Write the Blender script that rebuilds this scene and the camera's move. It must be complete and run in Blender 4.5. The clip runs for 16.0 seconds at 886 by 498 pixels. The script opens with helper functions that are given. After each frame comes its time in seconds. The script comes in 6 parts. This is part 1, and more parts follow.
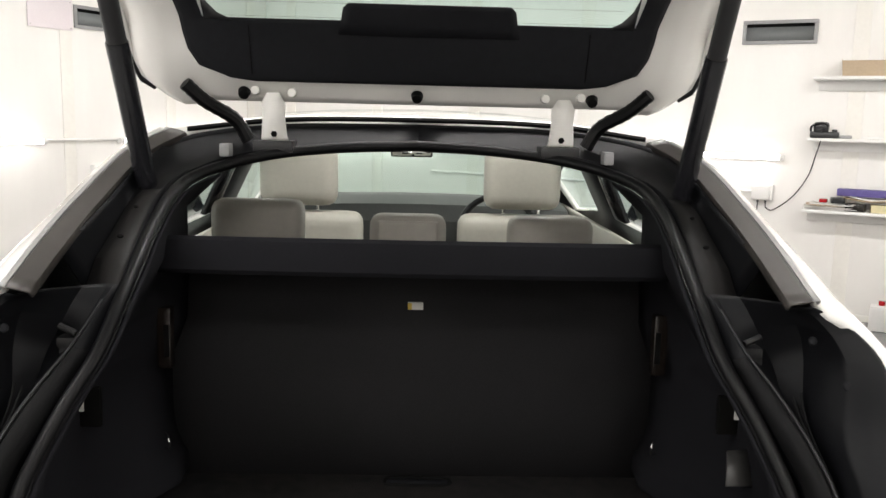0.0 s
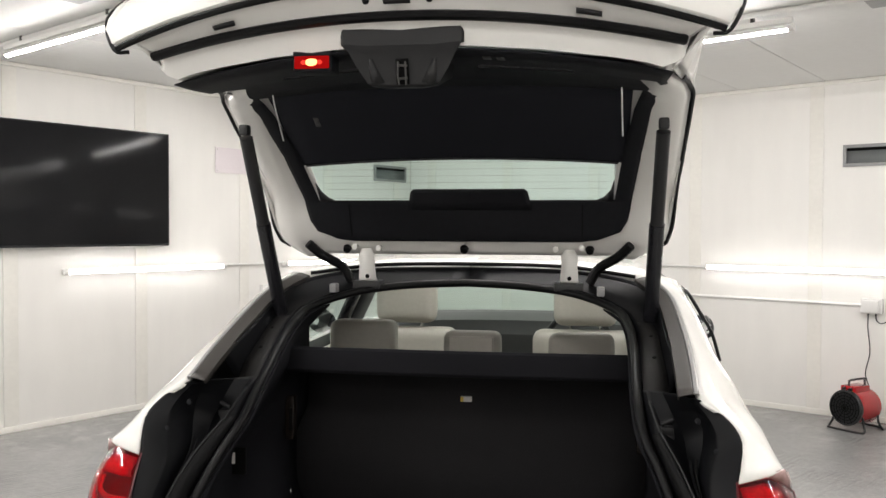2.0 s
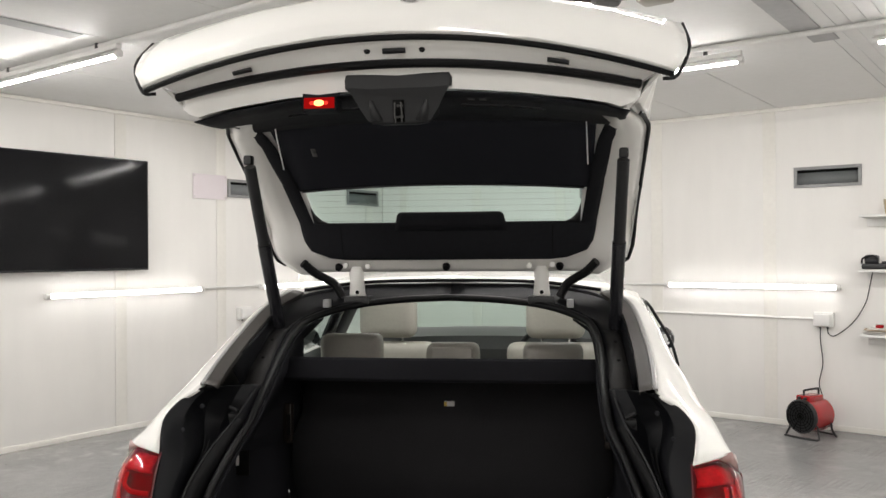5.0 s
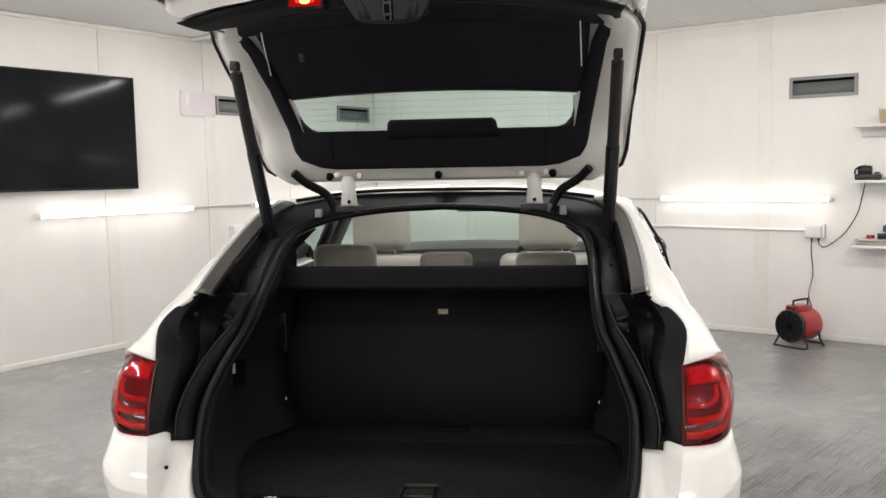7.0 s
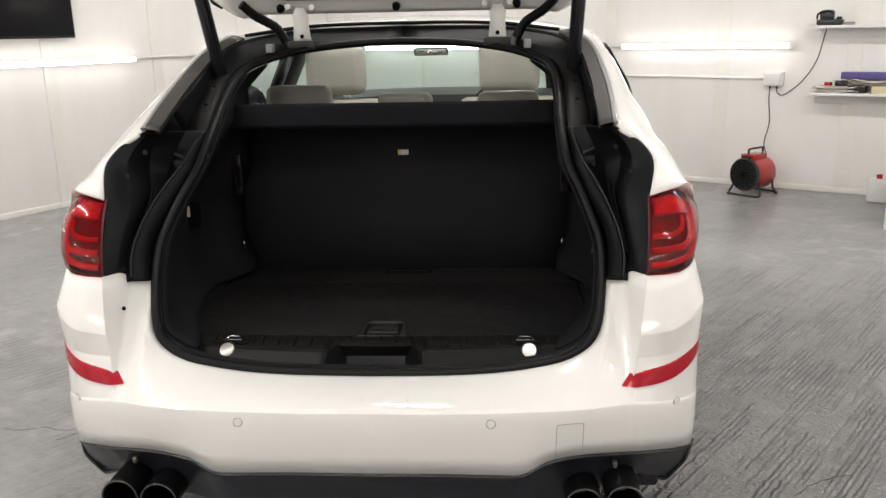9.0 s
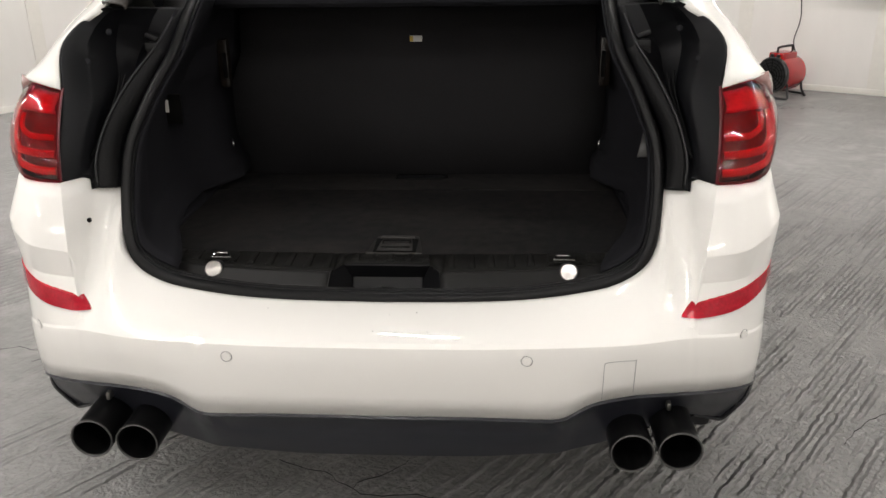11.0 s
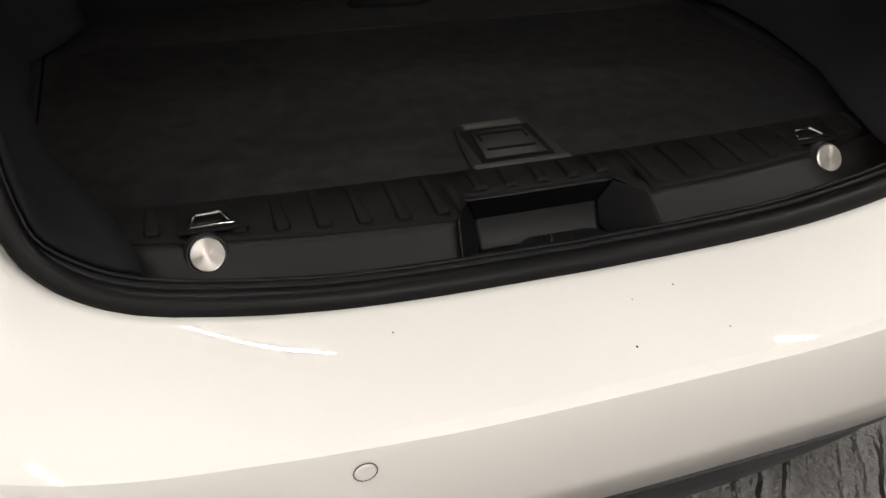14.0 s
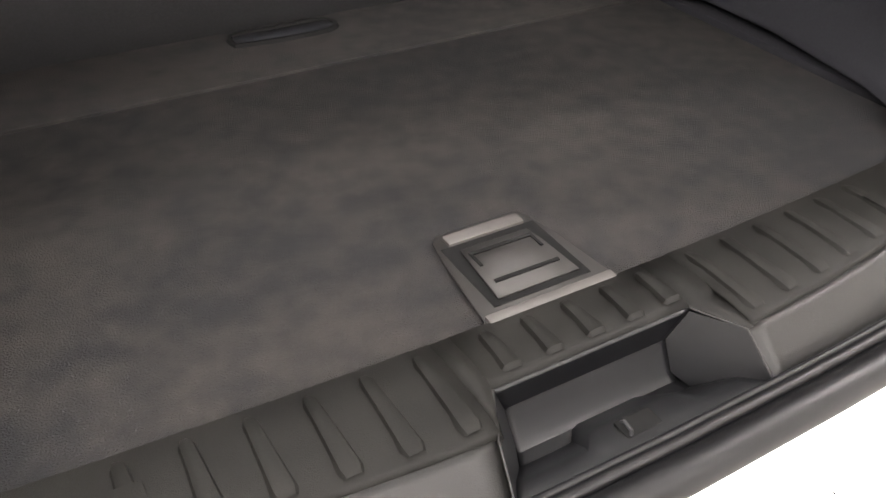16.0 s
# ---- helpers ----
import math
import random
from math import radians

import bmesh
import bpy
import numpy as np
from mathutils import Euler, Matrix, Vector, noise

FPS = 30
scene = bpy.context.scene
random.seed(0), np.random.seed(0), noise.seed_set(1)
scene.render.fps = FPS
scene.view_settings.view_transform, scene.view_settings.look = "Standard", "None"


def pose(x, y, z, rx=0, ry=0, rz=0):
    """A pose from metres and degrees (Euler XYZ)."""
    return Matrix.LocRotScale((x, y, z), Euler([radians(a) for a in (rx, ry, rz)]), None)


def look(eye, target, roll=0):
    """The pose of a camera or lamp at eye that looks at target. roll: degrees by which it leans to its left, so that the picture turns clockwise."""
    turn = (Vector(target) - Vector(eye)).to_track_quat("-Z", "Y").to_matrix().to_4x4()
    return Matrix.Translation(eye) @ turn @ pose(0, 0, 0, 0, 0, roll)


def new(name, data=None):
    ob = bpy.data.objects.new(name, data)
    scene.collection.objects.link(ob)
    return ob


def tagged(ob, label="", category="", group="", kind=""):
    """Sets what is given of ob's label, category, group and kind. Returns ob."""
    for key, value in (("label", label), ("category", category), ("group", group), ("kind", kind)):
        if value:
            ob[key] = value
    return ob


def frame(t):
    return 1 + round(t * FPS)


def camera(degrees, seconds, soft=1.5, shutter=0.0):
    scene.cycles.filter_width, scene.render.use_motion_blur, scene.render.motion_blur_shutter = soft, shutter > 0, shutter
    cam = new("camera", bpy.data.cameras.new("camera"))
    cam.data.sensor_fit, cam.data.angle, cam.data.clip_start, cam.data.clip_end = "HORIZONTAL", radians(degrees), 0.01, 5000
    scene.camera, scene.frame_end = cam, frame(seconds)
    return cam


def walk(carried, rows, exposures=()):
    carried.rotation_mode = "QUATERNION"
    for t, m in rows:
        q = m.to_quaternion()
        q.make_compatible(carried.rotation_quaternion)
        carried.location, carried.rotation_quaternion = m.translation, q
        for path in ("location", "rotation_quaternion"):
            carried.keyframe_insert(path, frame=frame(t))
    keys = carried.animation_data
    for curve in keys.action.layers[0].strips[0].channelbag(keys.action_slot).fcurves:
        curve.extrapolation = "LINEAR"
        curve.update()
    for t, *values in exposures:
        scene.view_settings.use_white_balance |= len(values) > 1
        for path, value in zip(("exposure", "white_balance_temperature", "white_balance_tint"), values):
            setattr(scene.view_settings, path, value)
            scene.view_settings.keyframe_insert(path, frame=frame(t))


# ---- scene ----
cam = camera(55.9, 16.0)
PATH = [
    (0, (0.0, -0.882, 1.518), (0.064, 1.094, 1.215), 1.4),
    (0.5, (0.076, -1.099, 1.589), (0.094, 0.894, 1.419), 0.4),
    (1, (0.135, -1.331, 1.608), (0.069, 0.662, 1.45), -0.2),
    (1.5, (0.251, -1.512, 1.626), (0.019, 0.471, 1.511), 0.3),
    (2, (0.37, -1.658, 1.638), (0.052, 0.316, 1.592), 0.2),
    (2.5, (0.377, -1.812, 1.629), (0.12, 0.172, 1.646), -0.5),
    (3, (0.379, -1.926, 1.633), (0.148, 0.059, 1.714), 0.4),
    (5.5, (0.349, -1.94, 1.615), (0.111, 0.045, 1.582), -0.6),
    (6, (0.354, -1.936, 1.604), (0.123, 0.048, 1.521), -0.7),
    (6.5, (0.357, -1.93, 1.594), (0.131, 0.053, 1.464), -0.9),
    (7, (0.352, -1.925, 1.579), (0.128, 0.054, 1.398), -1.0),
    (7.5, (0.343, -1.913, 1.562), (0.129, 0.061, 1.319), -1.0),
    (8, (0.338, -1.898, 1.541), (0.159, 0.069, 1.224), -1.2),
    (8.5, (0.334, -1.885, 1.517), (0.192, 0.068, 1.112), -1.2),
    (9, (0.325, -1.867, 1.494), (0.205, 0.063, 0.984), -1.2),
    (11.5, (0.166, -1.369, 1.368), (0.058, 0.461, 0.568), -0.6),
    (12, (0.028, -1.187, 1.329), (-0.012, 0.605, 0.442), -1.3),
    (12.5, (-0.086, -0.974, 1.281), (-0.066, 0.793, 0.344), -1.2),
    (13, (-0.22, -0.801, 1.246), (-0.069, 0.913, 0.227), 0.1),
    (13.5, (-0.376, -0.655, 1.211), (0.069, 0.962, 0.122), -0.2),
    (14, (-0.442, -0.503, 1.172), (0.135, 1.04, 0.038), 2.5),
    (14.5, (-0.472, -0.339, 1.142), (0.158, 1.107, -0.087), 2.7),
    (15, (-0.507, -0.238, 1.149), (0.324, 1.093, -0.091), 3.0),
    (15.5, (-0.508, -0.175, 1.144), (0.436, 1.059, -0.116), 5.1),
    (16, (-0.383, -0.058, 1.121), (0.441, 1.317, -0.077), 1.5),
]
walk(cam, [(t, look(eye, target, roll)) for t, eye, target, roll in PATH],
     exposures=[(0.0, 0.35, 6500, 10), (0.5, 0.08, 6500, 10), (1.0, 0.03, 6500, 10), (2.0, 0.06, 6500, 10), (3.0, -0.2, 6500, 10), (5.5, -0.06, 6500, 10), (9.0, 0.02, 6540, 11), (12.0, 0.06, 6600, 11), (14.0, 0.0, 6720, 11), (15.4, -0.05, 6800, 12), (15.7, 0.7, 6700, 13), (15.85, 1.6, 6750, 14), (16.0, 2.75, 6650, 14)])

# ---- light ----
world = bpy.data.worlds.new("world")
scene.world = world
world.use_nodes = True
world.node_tree.nodes["Background"].inputs[0].default_value = (0.9, 0.92, 1.0, 1)
world.node_tree.nodes["Background"].inputs[1].default_value = 0.02

CEILING_POWER = 150.0
WALL_POWER = 14.5

# ---- materials ----


def material(name, base, rough=0.5, metal=0.0, vary=0.12, fine=60.0, coarse=4.0, bump=0.0, bump_scale=200.0, coat=0.0, spec=0.5, second=None, span=0.4, streak=0.0):
    m = bpy.data.materials.new(name)
    m.use_nodes = True
    nt = m.node_tree
    n, l = nt.nodes, nt.links
    p = n["Principled BSDF"]
    tc = n.new("ShaderNodeTexCoord")
    a = n.new("ShaderNodeTexNoise")
    a.inputs["Scale"].default_value = fine
    a.inputs["Detail"].default_value = 4
    b = n.new("ShaderNodeTexNoise")
    b.inputs["Scale"].default_value = coarse
    b.inputs["Detail"].default_value = 5
    if streak:
        mp = n.new("ShaderNodeMapping")
        mp.inputs["Scale"].default_value = (1, 1, streak)
        l.new(tc.outputs["Object"], mp.inputs["Vector"])
        l.new(mp.outputs[0], a.inputs["Vector"])
    else:
        l.new(tc.outputs["Object"], a.inputs["Vector"])
    l.new(tc.outputs["Object"], b.inputs["Vector"])
    add = n.new("ShaderNodeMath")
    add.operation = "ADD"
    l.new(a.outputs["Fac"], add.inputs[0])
    l.new(b.outputs["Fac"], add.inputs[1])
    ramp = n.new("ShaderNodeMapRange")
    ramp.inputs["From Min"].default_value = 1 - span
    ramp.inputs["From Max"].default_value = 1 + span
    l.new(add.outputs[0], ramp.inputs["Value"])
    mix = n.new("ShaderNodeMix")
    mix.data_type = "RGBA"
    lo = second or tuple(c * (1 - vary) for c in base)
    hi = base if second else tuple(min(1, c * (1 + vary)) for c in base)
    mix.inputs["A"].default_value = (*lo, 1)
    mix.inputs["B"].default_value = (*hi, 1)
    l.new(ramp.outputs["Result"], mix.inputs["Factor"])
    l.new(mix.outputs["Result"], p.inputs["Base Color"])
    rr = n.new("ShaderNodeMapRange")
    rr.inputs["To Min"].default_value = max(0.02, rough * 0.85)
    rr.inputs["To Max"].default_value = min(1, rough * 1.15)
    l.new(b.outputs["Fac"], rr.inputs["Value"])
    l.new(rr.outputs["Result"], p.inputs["Roughness"])
    p.inputs["Metallic"].default_value = metal
    p.inputs["Coat Weight"].default_value = coat
    p.inputs["Coat Roughness"].default_value = 0.03
    p.inputs["Specular IOR Level"].default_value = spec
    if bump:
        t = n.new("ShaderNodeTexNoise")
        t.inputs["Scale"].default_value = bump_scale
        t.inputs["Detail"].default_value = 3
        l.new(tc.outputs["Object"], t.inputs["Vector"])
        bp = n.new("ShaderNodeBump")
        bp.inputs["Strength"].default_value = bump
        bp.inputs["Distance"].default_value = 0.01
        l.new(t.outputs["Fac"], bp.inputs["Height"])
        l.new(bp.outputs["Normal"], p.inputs["Normal"])
    return m


def emitter(name, colour, power):
    m = bpy.data.materials.new(name)
    m.use_nodes = True
    n, l = m.node_tree.nodes, m.node_tree.links
    n.remove(n["Principled BSDF"])
    e = n.new("ShaderNodeEmission")
    e.inputs[0].default_value = (*colour, 1)
    e.inputs[1].default_value = power
    l.new(e.outputs[0], n["Material Output"].inputs[0])
    return m


def pane_glass(name, tint, gloss=0.04, ior=1.5):
    m = bpy.data.materials.new(name)
    m.use_nodes = True
    n, l = m.node_tree.nodes, m.node_tree.links
    n.remove(n["Principled BSDF"])
    t = n.new("ShaderNodeBsdfTransparent")
    t.inputs[0].default_value = (*tint, 1)
    g = n.new("ShaderNodeBsdfGlossy")
    g.inputs["Roughness"].default_value = gloss
    f = n.new("ShaderNodeLayerWeight")
    f.inputs["Blend"].default_value = 0.5
    pw = n.new("ShaderNodeMath")
    pw.operation = "POWER"
    pw.inputs[1].default_value = 4.0
    l.new(f.outputs["Facing"], pw.inputs[0])
    mr = n.new("ShaderNodeMapRange")
    mr.inputs["To Min"].default_value = ior * 0.025
    mr.inputs["To Max"].default_value = 0.9
    l.new(pw.outputs[0], mr.inputs["Value"])
    mx = n.new("ShaderNodeMixShader")
    l.new(mr.outputs["Result"], mx.inputs[0])
    l.new(t.outputs[0], mx.inputs[1])
    l.new(g.outputs[0], mx.inputs[2])
    l.new(mx.outputs[0], n["Material Output"].inputs[0])
    return m


def concrete_floor():
    m = material("painted_concrete", (0.29, 0.287, 0.281), rough=0.22, second=(0.205, 0.205, 0.202), fine=22, coarse=2.2, spec=0.36)
    n, l = m.node_tree.nodes, m.node_tree.links
    p = n["Principled BSDF"]
    tc = n.new("ShaderNodeTexCoord")

    def noise(scale, detail, vec=None):
        t = n.new("ShaderNodeTexNoise")
        t.inputs["Scale"].default_value = scale
        t.inputs["Detail"].default_value = detail
        l.new(vec or tc.outputs["Object"], t.inputs["Vector"])
        return t.outputs["Fac"]

    def remap(value, a, b, c=0.0, d=1.0):
        r = n.new("ShaderNodeMapRange")
        for k, v in (("From Min", a), ("From Max", b), ("To Min", c), ("To Max", d)):
            r.inputs[k].default_value = v
        l.new(value, r.inputs["Value"])
        return r.outputs["Result"]

    def mix(op, a, b):
        r = n.new("ShaderNodeMath")
        r.operation = op
        for k, v in enumerate((a, b)):
            if isinstance(v, float):
                r.inputs[k].default_value = v
            else:
                l.new(v, r.inputs[k])
        return r.outputs[0]

    # trowel ridges run one way; the floor's own axes are the room's
    mp = n.new("ShaderNodeMapping")
    mp.inputs["Rotation"].default_value = (0, 0, radians(-(53 + 29.6)))
    l.new(tc.outputs["Object"], mp.inputs["Vector"])
    w = n.new("ShaderNodeTexWave")
    w.bands_direction = "Y"
    for k, v in (("Scale", 7.4), ("Distortion", 1.5), ("Detail", 6.0), ("Detail Scale", 3.2)):
        w.inputs[k].default_value = v
    l.new(mp.outputs[0], w.inputs["Vector"])
    st = n.new("ShaderNodeMapping")
    st.inputs["Scale"].default_value = (0.22, 1.0, 1.0)
    l.new(mp.outputs[0], st.inputs["Vector"])
    ridge = mix("MULTIPLY", remap(w.outputs["Fac"], 0.30, 0.9), remap(noise(11, 8, st.outputs[0]), 0.43, 0.60))
    # the rough stretch beside the car, ragged at its edge; the rest is floated smooth
    ds = n.new("ShaderNodeVectorMath")
    ds.operation = "DISTANCE"
    ds.inputs[1].default_value = (0.75, 1.35, 0.0)
    l.new(tc.outputs["Object"], ds.inputs[0])
    edge = mix("ADD", ds.outputs["Value"], mix("MULTIPLY", noise(1.6, 5), 2.4))
    patch = mix("MAXIMUM", remap(edge, 4.0, 2.3), mix("MULTIPLY", remap(noise(0.8, 4), 0.52, 0.66), 0.3))
    grit = noise(60, 12)
    h = mix("ADD", mix("MULTIPLY", ridge, patch), mix("MULTIPLY", grit, remap(patch, 0.0, 1.0, 0.10, 0.6)))
    bp = n.new("ShaderNodeBump")
    bp.inputs["Strength"].default_value = 1.0
    bp.inputs["Distance"].default_value = 0.034
    l.new(h, bp.inputs["Height"])
    l.new(bp.outputs["Normal"], p.inputs["Normal"])
    # worn paler patches
    old = p.inputs["Base Color"].links[0].from_socket
    mx = n.new("ShaderNodeMix")
    mx.data_type = "RGBA"
    mx.inputs["B"].default_value = (0.36, 0.354, 0.344, 1)
    l.new(mix("MULTIPLY", remap(noise(6, 8), 0.5, 0.72), remap(noise(0.6, 2), 0.4, 0.65)), mx.inputs["Factor"])
    l.new(old, mx.inputs["A"])
    # shade between the ridges put into the colour, within the rough stretch
    gr = n.new("ShaderNodeMix")
    gr.data_type = "RGBA"
    gr.blend_type = "MULTIPLY"
    gr.inputs["B"].default_value = (0.8, 0.8, 0.79, 1)
    l.new(mix("MULTIPLY", remap(ridge, 0.5, 0.0), patch), gr.inputs["Factor"])
    l.new(mx.outputs["Result"], gr.inputs["A"])
    l.new(gr.outputs["Result"], p.inputs["Base Color"])
    return m


M_WALL = material("white_wall_panel", (0.80, 0.782, 0.75), 0.42, vary=0.035, fine=7, streak=0.2, coarse=1.6, bump=0.03, bump_scale=14)
M_STRIP = material("cream_cover_strip", (0.78, 0.76, 0.71), 0.35, vary=0.04, fine=25, coarse=2)
M_CEIL = material("white_ceiling_panel", (0.78, 0.775, 0.76), 0.6, vary=0.03, fine=20, coarse=1.2, bump=0.03, bump_scale=12, spec=0.12)
M_TAPE = material("grey_ceiling_strip", (0.42, 0.42, 0.42), 0.75, vary=0.08, fine=20)
M_FLOOR = concrete_floor()
M_TUBE = emitter("lit_ceiling_tube", (1.0, 0.972, 0.945), CEILING_POWER)
M_WALLTUBE = emitter("lit_wall_tube", (1.0, 0.972, 0.945), WALL_POWER)
M_PLASTIC_W = material("white_plastic", (0.75, 0.74, 0.72), 0.35, vary=0.03)
M_PAINT = material("white_car_paint", (0.82, 0.807, 0.772), 0.6, vary=0.006, fine=8, coarse=0.05, coat=1.0, spec=0.1)
M_BLACK = material("black_plastic", (0.0095, 0.0095, 0.0105), 0.42, vary=0.2, bump=0.08, bump_scale=900)
M_TRIM = material("matte_black_trim", (0.0085, 0.0085, 0.0092), 0.6, vary=0.2, spec=0.4, bump=0.1, bump_scale=900)
M_GATETRIM = material("black_gate_trim", (0.0105, 0.0108, 0.013), 0.7, vary=0.2, bump=0.1, bump_scale=900, spec=0.16)
M_COVER = material("grey_black_cover_plastic", (0.0115, 0.0117, 0.0125), 0.5, vary=0.15, bump=0.08, bump_scale=900, spec=0.4)
M_SATIN = material("satin_black_plastic", (0.012, 0.012, 0.0145), 0.26, vary=0.15)
M_RUBBER = material("black_rubber", (0.0034, 0.0034, 0.0038), 0.42, vary=0.25, spec=0.2)
M_CARPET = material("black_boot_carpet", (0.0232, 0.0212, 0.0202), 0.95, second=(0.0118, 0.0118, 0.0124), span=0.2, fine=30, coarse=3.2, bump=0.5, bump_scale=600, spec=0.08)
# one cloth, two tones: seat back lifted, sides lowered to even their light
M_FABRIC = material("black_boot_cloth", (0.0122, 0.0122, 0.0142), 0.9, vary=0.2, fine=300, bump=0.2, bump_scale=900, spec=0.06)
M_FABRIC_LIFTED = material("lifted_black_boot_cloth", (0.021, 0.0205, 0.0215), 0.9, vary=0.2, fine=300, bump=0.2, bump_scale=900, spec=0.08)
M_BLIND = material("black_blind_fabric", (0.019, 0.0198, 0.0245), 0.9, vary=0.15, fine=400, bump=0.15, bump_scale=900, spec=0.1)
M_GREYTRIM = material("brown_grey_pillar_trim", (0.052, 0.047, 0.043), 0.42, vary=0.12, fine=30)
M_STRIPEDGE = material("light_grey_strip_edge", (0.34, 0.335, 0.33), 0.3, vary=0.06)
M_BROWN = material("glossy_brown_insert", (0.013, 0.0095, 0.0075), 0.25, vary=0.25, fine=50)
M_SILL = material("dark_grey_sill_plastic", (0.0058, 0.0056, 0.0053), 0.45, vary=0.3, fine=22, coarse=9, bump=0.12, bump_scale=900, spec=0.24)
M_PLATE = material("black_ribbed_plastic", (0.0054, 0.0052, 0.0046), 0.58, vary=0.5, fine=22, coarse=9, bump=0.15, bump_scale=900, spec=0.11)
M_BAR = material("worn_grey_bar", (0.034, 0.031, 0.029), 0.5, vary=0.2)
M_HANDLE = material("worn_handle_plastic", (0.0115, 0.0104, 0.0097), 0.6, vary=0.25, fine=90, bump=0.1, bump_scale=900, spec=0.4)
M_CHROME = material("chrome", (0.82, 0.82, 0.82), 0.08, metal=1.0, vary=0.03)
M_STEEL = material("spun_aluminium", (0.50, 0.485, 0.455), 0.3, metal=1.0, vary=0.04)
M_STEEL.node_tree.nodes["Principled BSDF"].inputs["Anisotropic"].default_value = 0.85
spin = M_STEEL.node_tree.nodes.new("ShaderNodeTangent")
spin.direction_type, spin.axis = "RADIAL", "Z"
M_STEEL.node_tree.links.new(spin.outputs[0], M_STEEL.node_tree.nodes["Principled BSDF"].inputs["Tangent"])
M_RAIL = material("bright_rail_metal", (0.9, 0.9, 0.88), 0.5, metal=0.6, vary=0.03)
M_LEATHER = material("pale_oyster_leather", (0.415, 0.392, 0.342), 0.5, vary=0.06, bump=0.12, bump_scale=300)
M_DASH = material("dashboard_plastic", (0.06, 0.062, 0.06), 0.5, vary=0.1)
M_REDBAR = material("bright_red_light_bar", (0.80, 0.016, 0.075), 0.2, vary=0.05, coat=0.3)
M_REDDARK = material("red_lamp_base", (0.19, 0.004, 0.018), 0.3, vary=0.3, fine=40, coarse=12, coat=0.3)
M_REFLEX = material("red_reflector", (0.40, 0.005, 0.018), 0.2, vary=0.3, fine=160, coarse=30, coat=0.2, spec=0.3)
M_REDLIT = emitter("lit_red_lamp", (1.0, 0.012, 0.012), 0.36)
M_REDHOT = emitter("lit_bulb", (1.0, 0.30, 0.10), 5.0)
M_REDWARM = emitter("lit_red_bulb", (1.0, 0.05, 0.03), 1.4)
M_GLASS = pane_glass("green_tinted_glass", (0.70, 0.855, 0.82))
M_FRONTGLASS = pane_glass("darker_green_windscreen", (0.63, 0.78, 0.725))
M_SCREEN = material("tv_screen", (0.010, 0.010, 0.011), 0.14, vary=0.1, spec=0.12)
M_HEATRED = material("red_heater_enamel", (0.40, 0.008, 0.012), 0.22, vary=0.08, coat=0.4)
M_VENT = material("grey_vent_metal", (0.27, 0.27, 0.27), 0.4, vary=0.06)
M_VENTIN = material("dark_vent_flap", (0.14, 0.15, 0.15), 0.35, vary=0.08)
M_RUST = material("rusty_fan_metal", (0.05, 0.034, 0.027), 0.6, vary=0.3, fine=90)
M_PAPER = material("paper", (0.7, 0.68, 0.64), 0.7, vary=0.06)
M_PURPLE = material("purple_card", (0.08, 0.06, 0.22), 0.5)
M_CARD = material("cardboard", (0.45, 0.35, 0.24), 0.8, vary=0.1)
M_PINK = material("pale_pink_board", (0.72, 0.66, 0.68), 0.5, vary=0.03)
M_YELLOW = material("yellow_label", (0.7, 0.5, 0.08), 0.5)
M_GAP = material("dark_gap", (0.004, 0.004, 0.004), 0.85, spec=0.1)
M_BLUE = material("blue_enamel", (0.03, 0.12, 0.42), 0.2, coat=0.5)
M_MIRROR = material("mirror_glass", (0.85, 0.88, 0.88), 0.02, metal=1.0, vary=0.0)
M_GREYDUST = material("worn_grey_plastic", (0.045, 0.0435, 0.042), 0.45, vary=0.15)

# ---- mesh helpers ----


def grid(bm, rows, closed=False):
    vs = [[bm.verts.new(p) for p in r] for r in rows]
    for a, b in zip(vs, vs[1:]):
        k = len(a)
        for i in range(k if closed else k - 1):
            j = (i + 1) % k
            bm.faces.new((a[i], a[j], b[j], b[i]))
    return vs


def box(bm, x0, x1, y0, y1, z0, z1, bevel=0.0, m=None):
    r = bmesh.ops.create_cube(bm, size=1.0)
    for v in r["verts"]:
        v.co = Vector(((x0 + x1) / 2 + v.co.x * (x1 - x0), (y0 + y1) / 2 + v.co.y * (y1 - y0), (z0 + z1) / 2 + v.co.z * (z1 - z0)))
    vs = r["verts"]
    if bevel:
        es = list({e for v in vs for e in v.link_edges})
        out = bmesh.ops.bevel(bm, geom=es, offset=bevel, segments=2, affect="EDGES", profile=0.6)
        vs = list({v for f in out["faces"] for v in f.verts} | {v for v in vs if v.is_valid})
    if m is not None:
        for v in vs:
            v.co = m @ v.co
    return vs


def smooth_path(pts, n):
    """A Catmull-Rom line through the points, n pieces between each two."""
    p = [Vector(q) for q in pts]
    p = [2 * p[0] - p[1]] + p + [2 * p[-1] - p[-2]]
    out = []
    for i in range(1, len(p) - 2):
        a, b, c, d = p[i - 1 : i + 3]
        for k in range(n):
            t = k / n
            out.append(0.5 * (2 * b + (c - a) * t + (2 * a - 5 * b + 4 * c - d) * t * t + (3 * b - a - 3 * c + d) * t**3))
    out.append(p[-2])
    return out


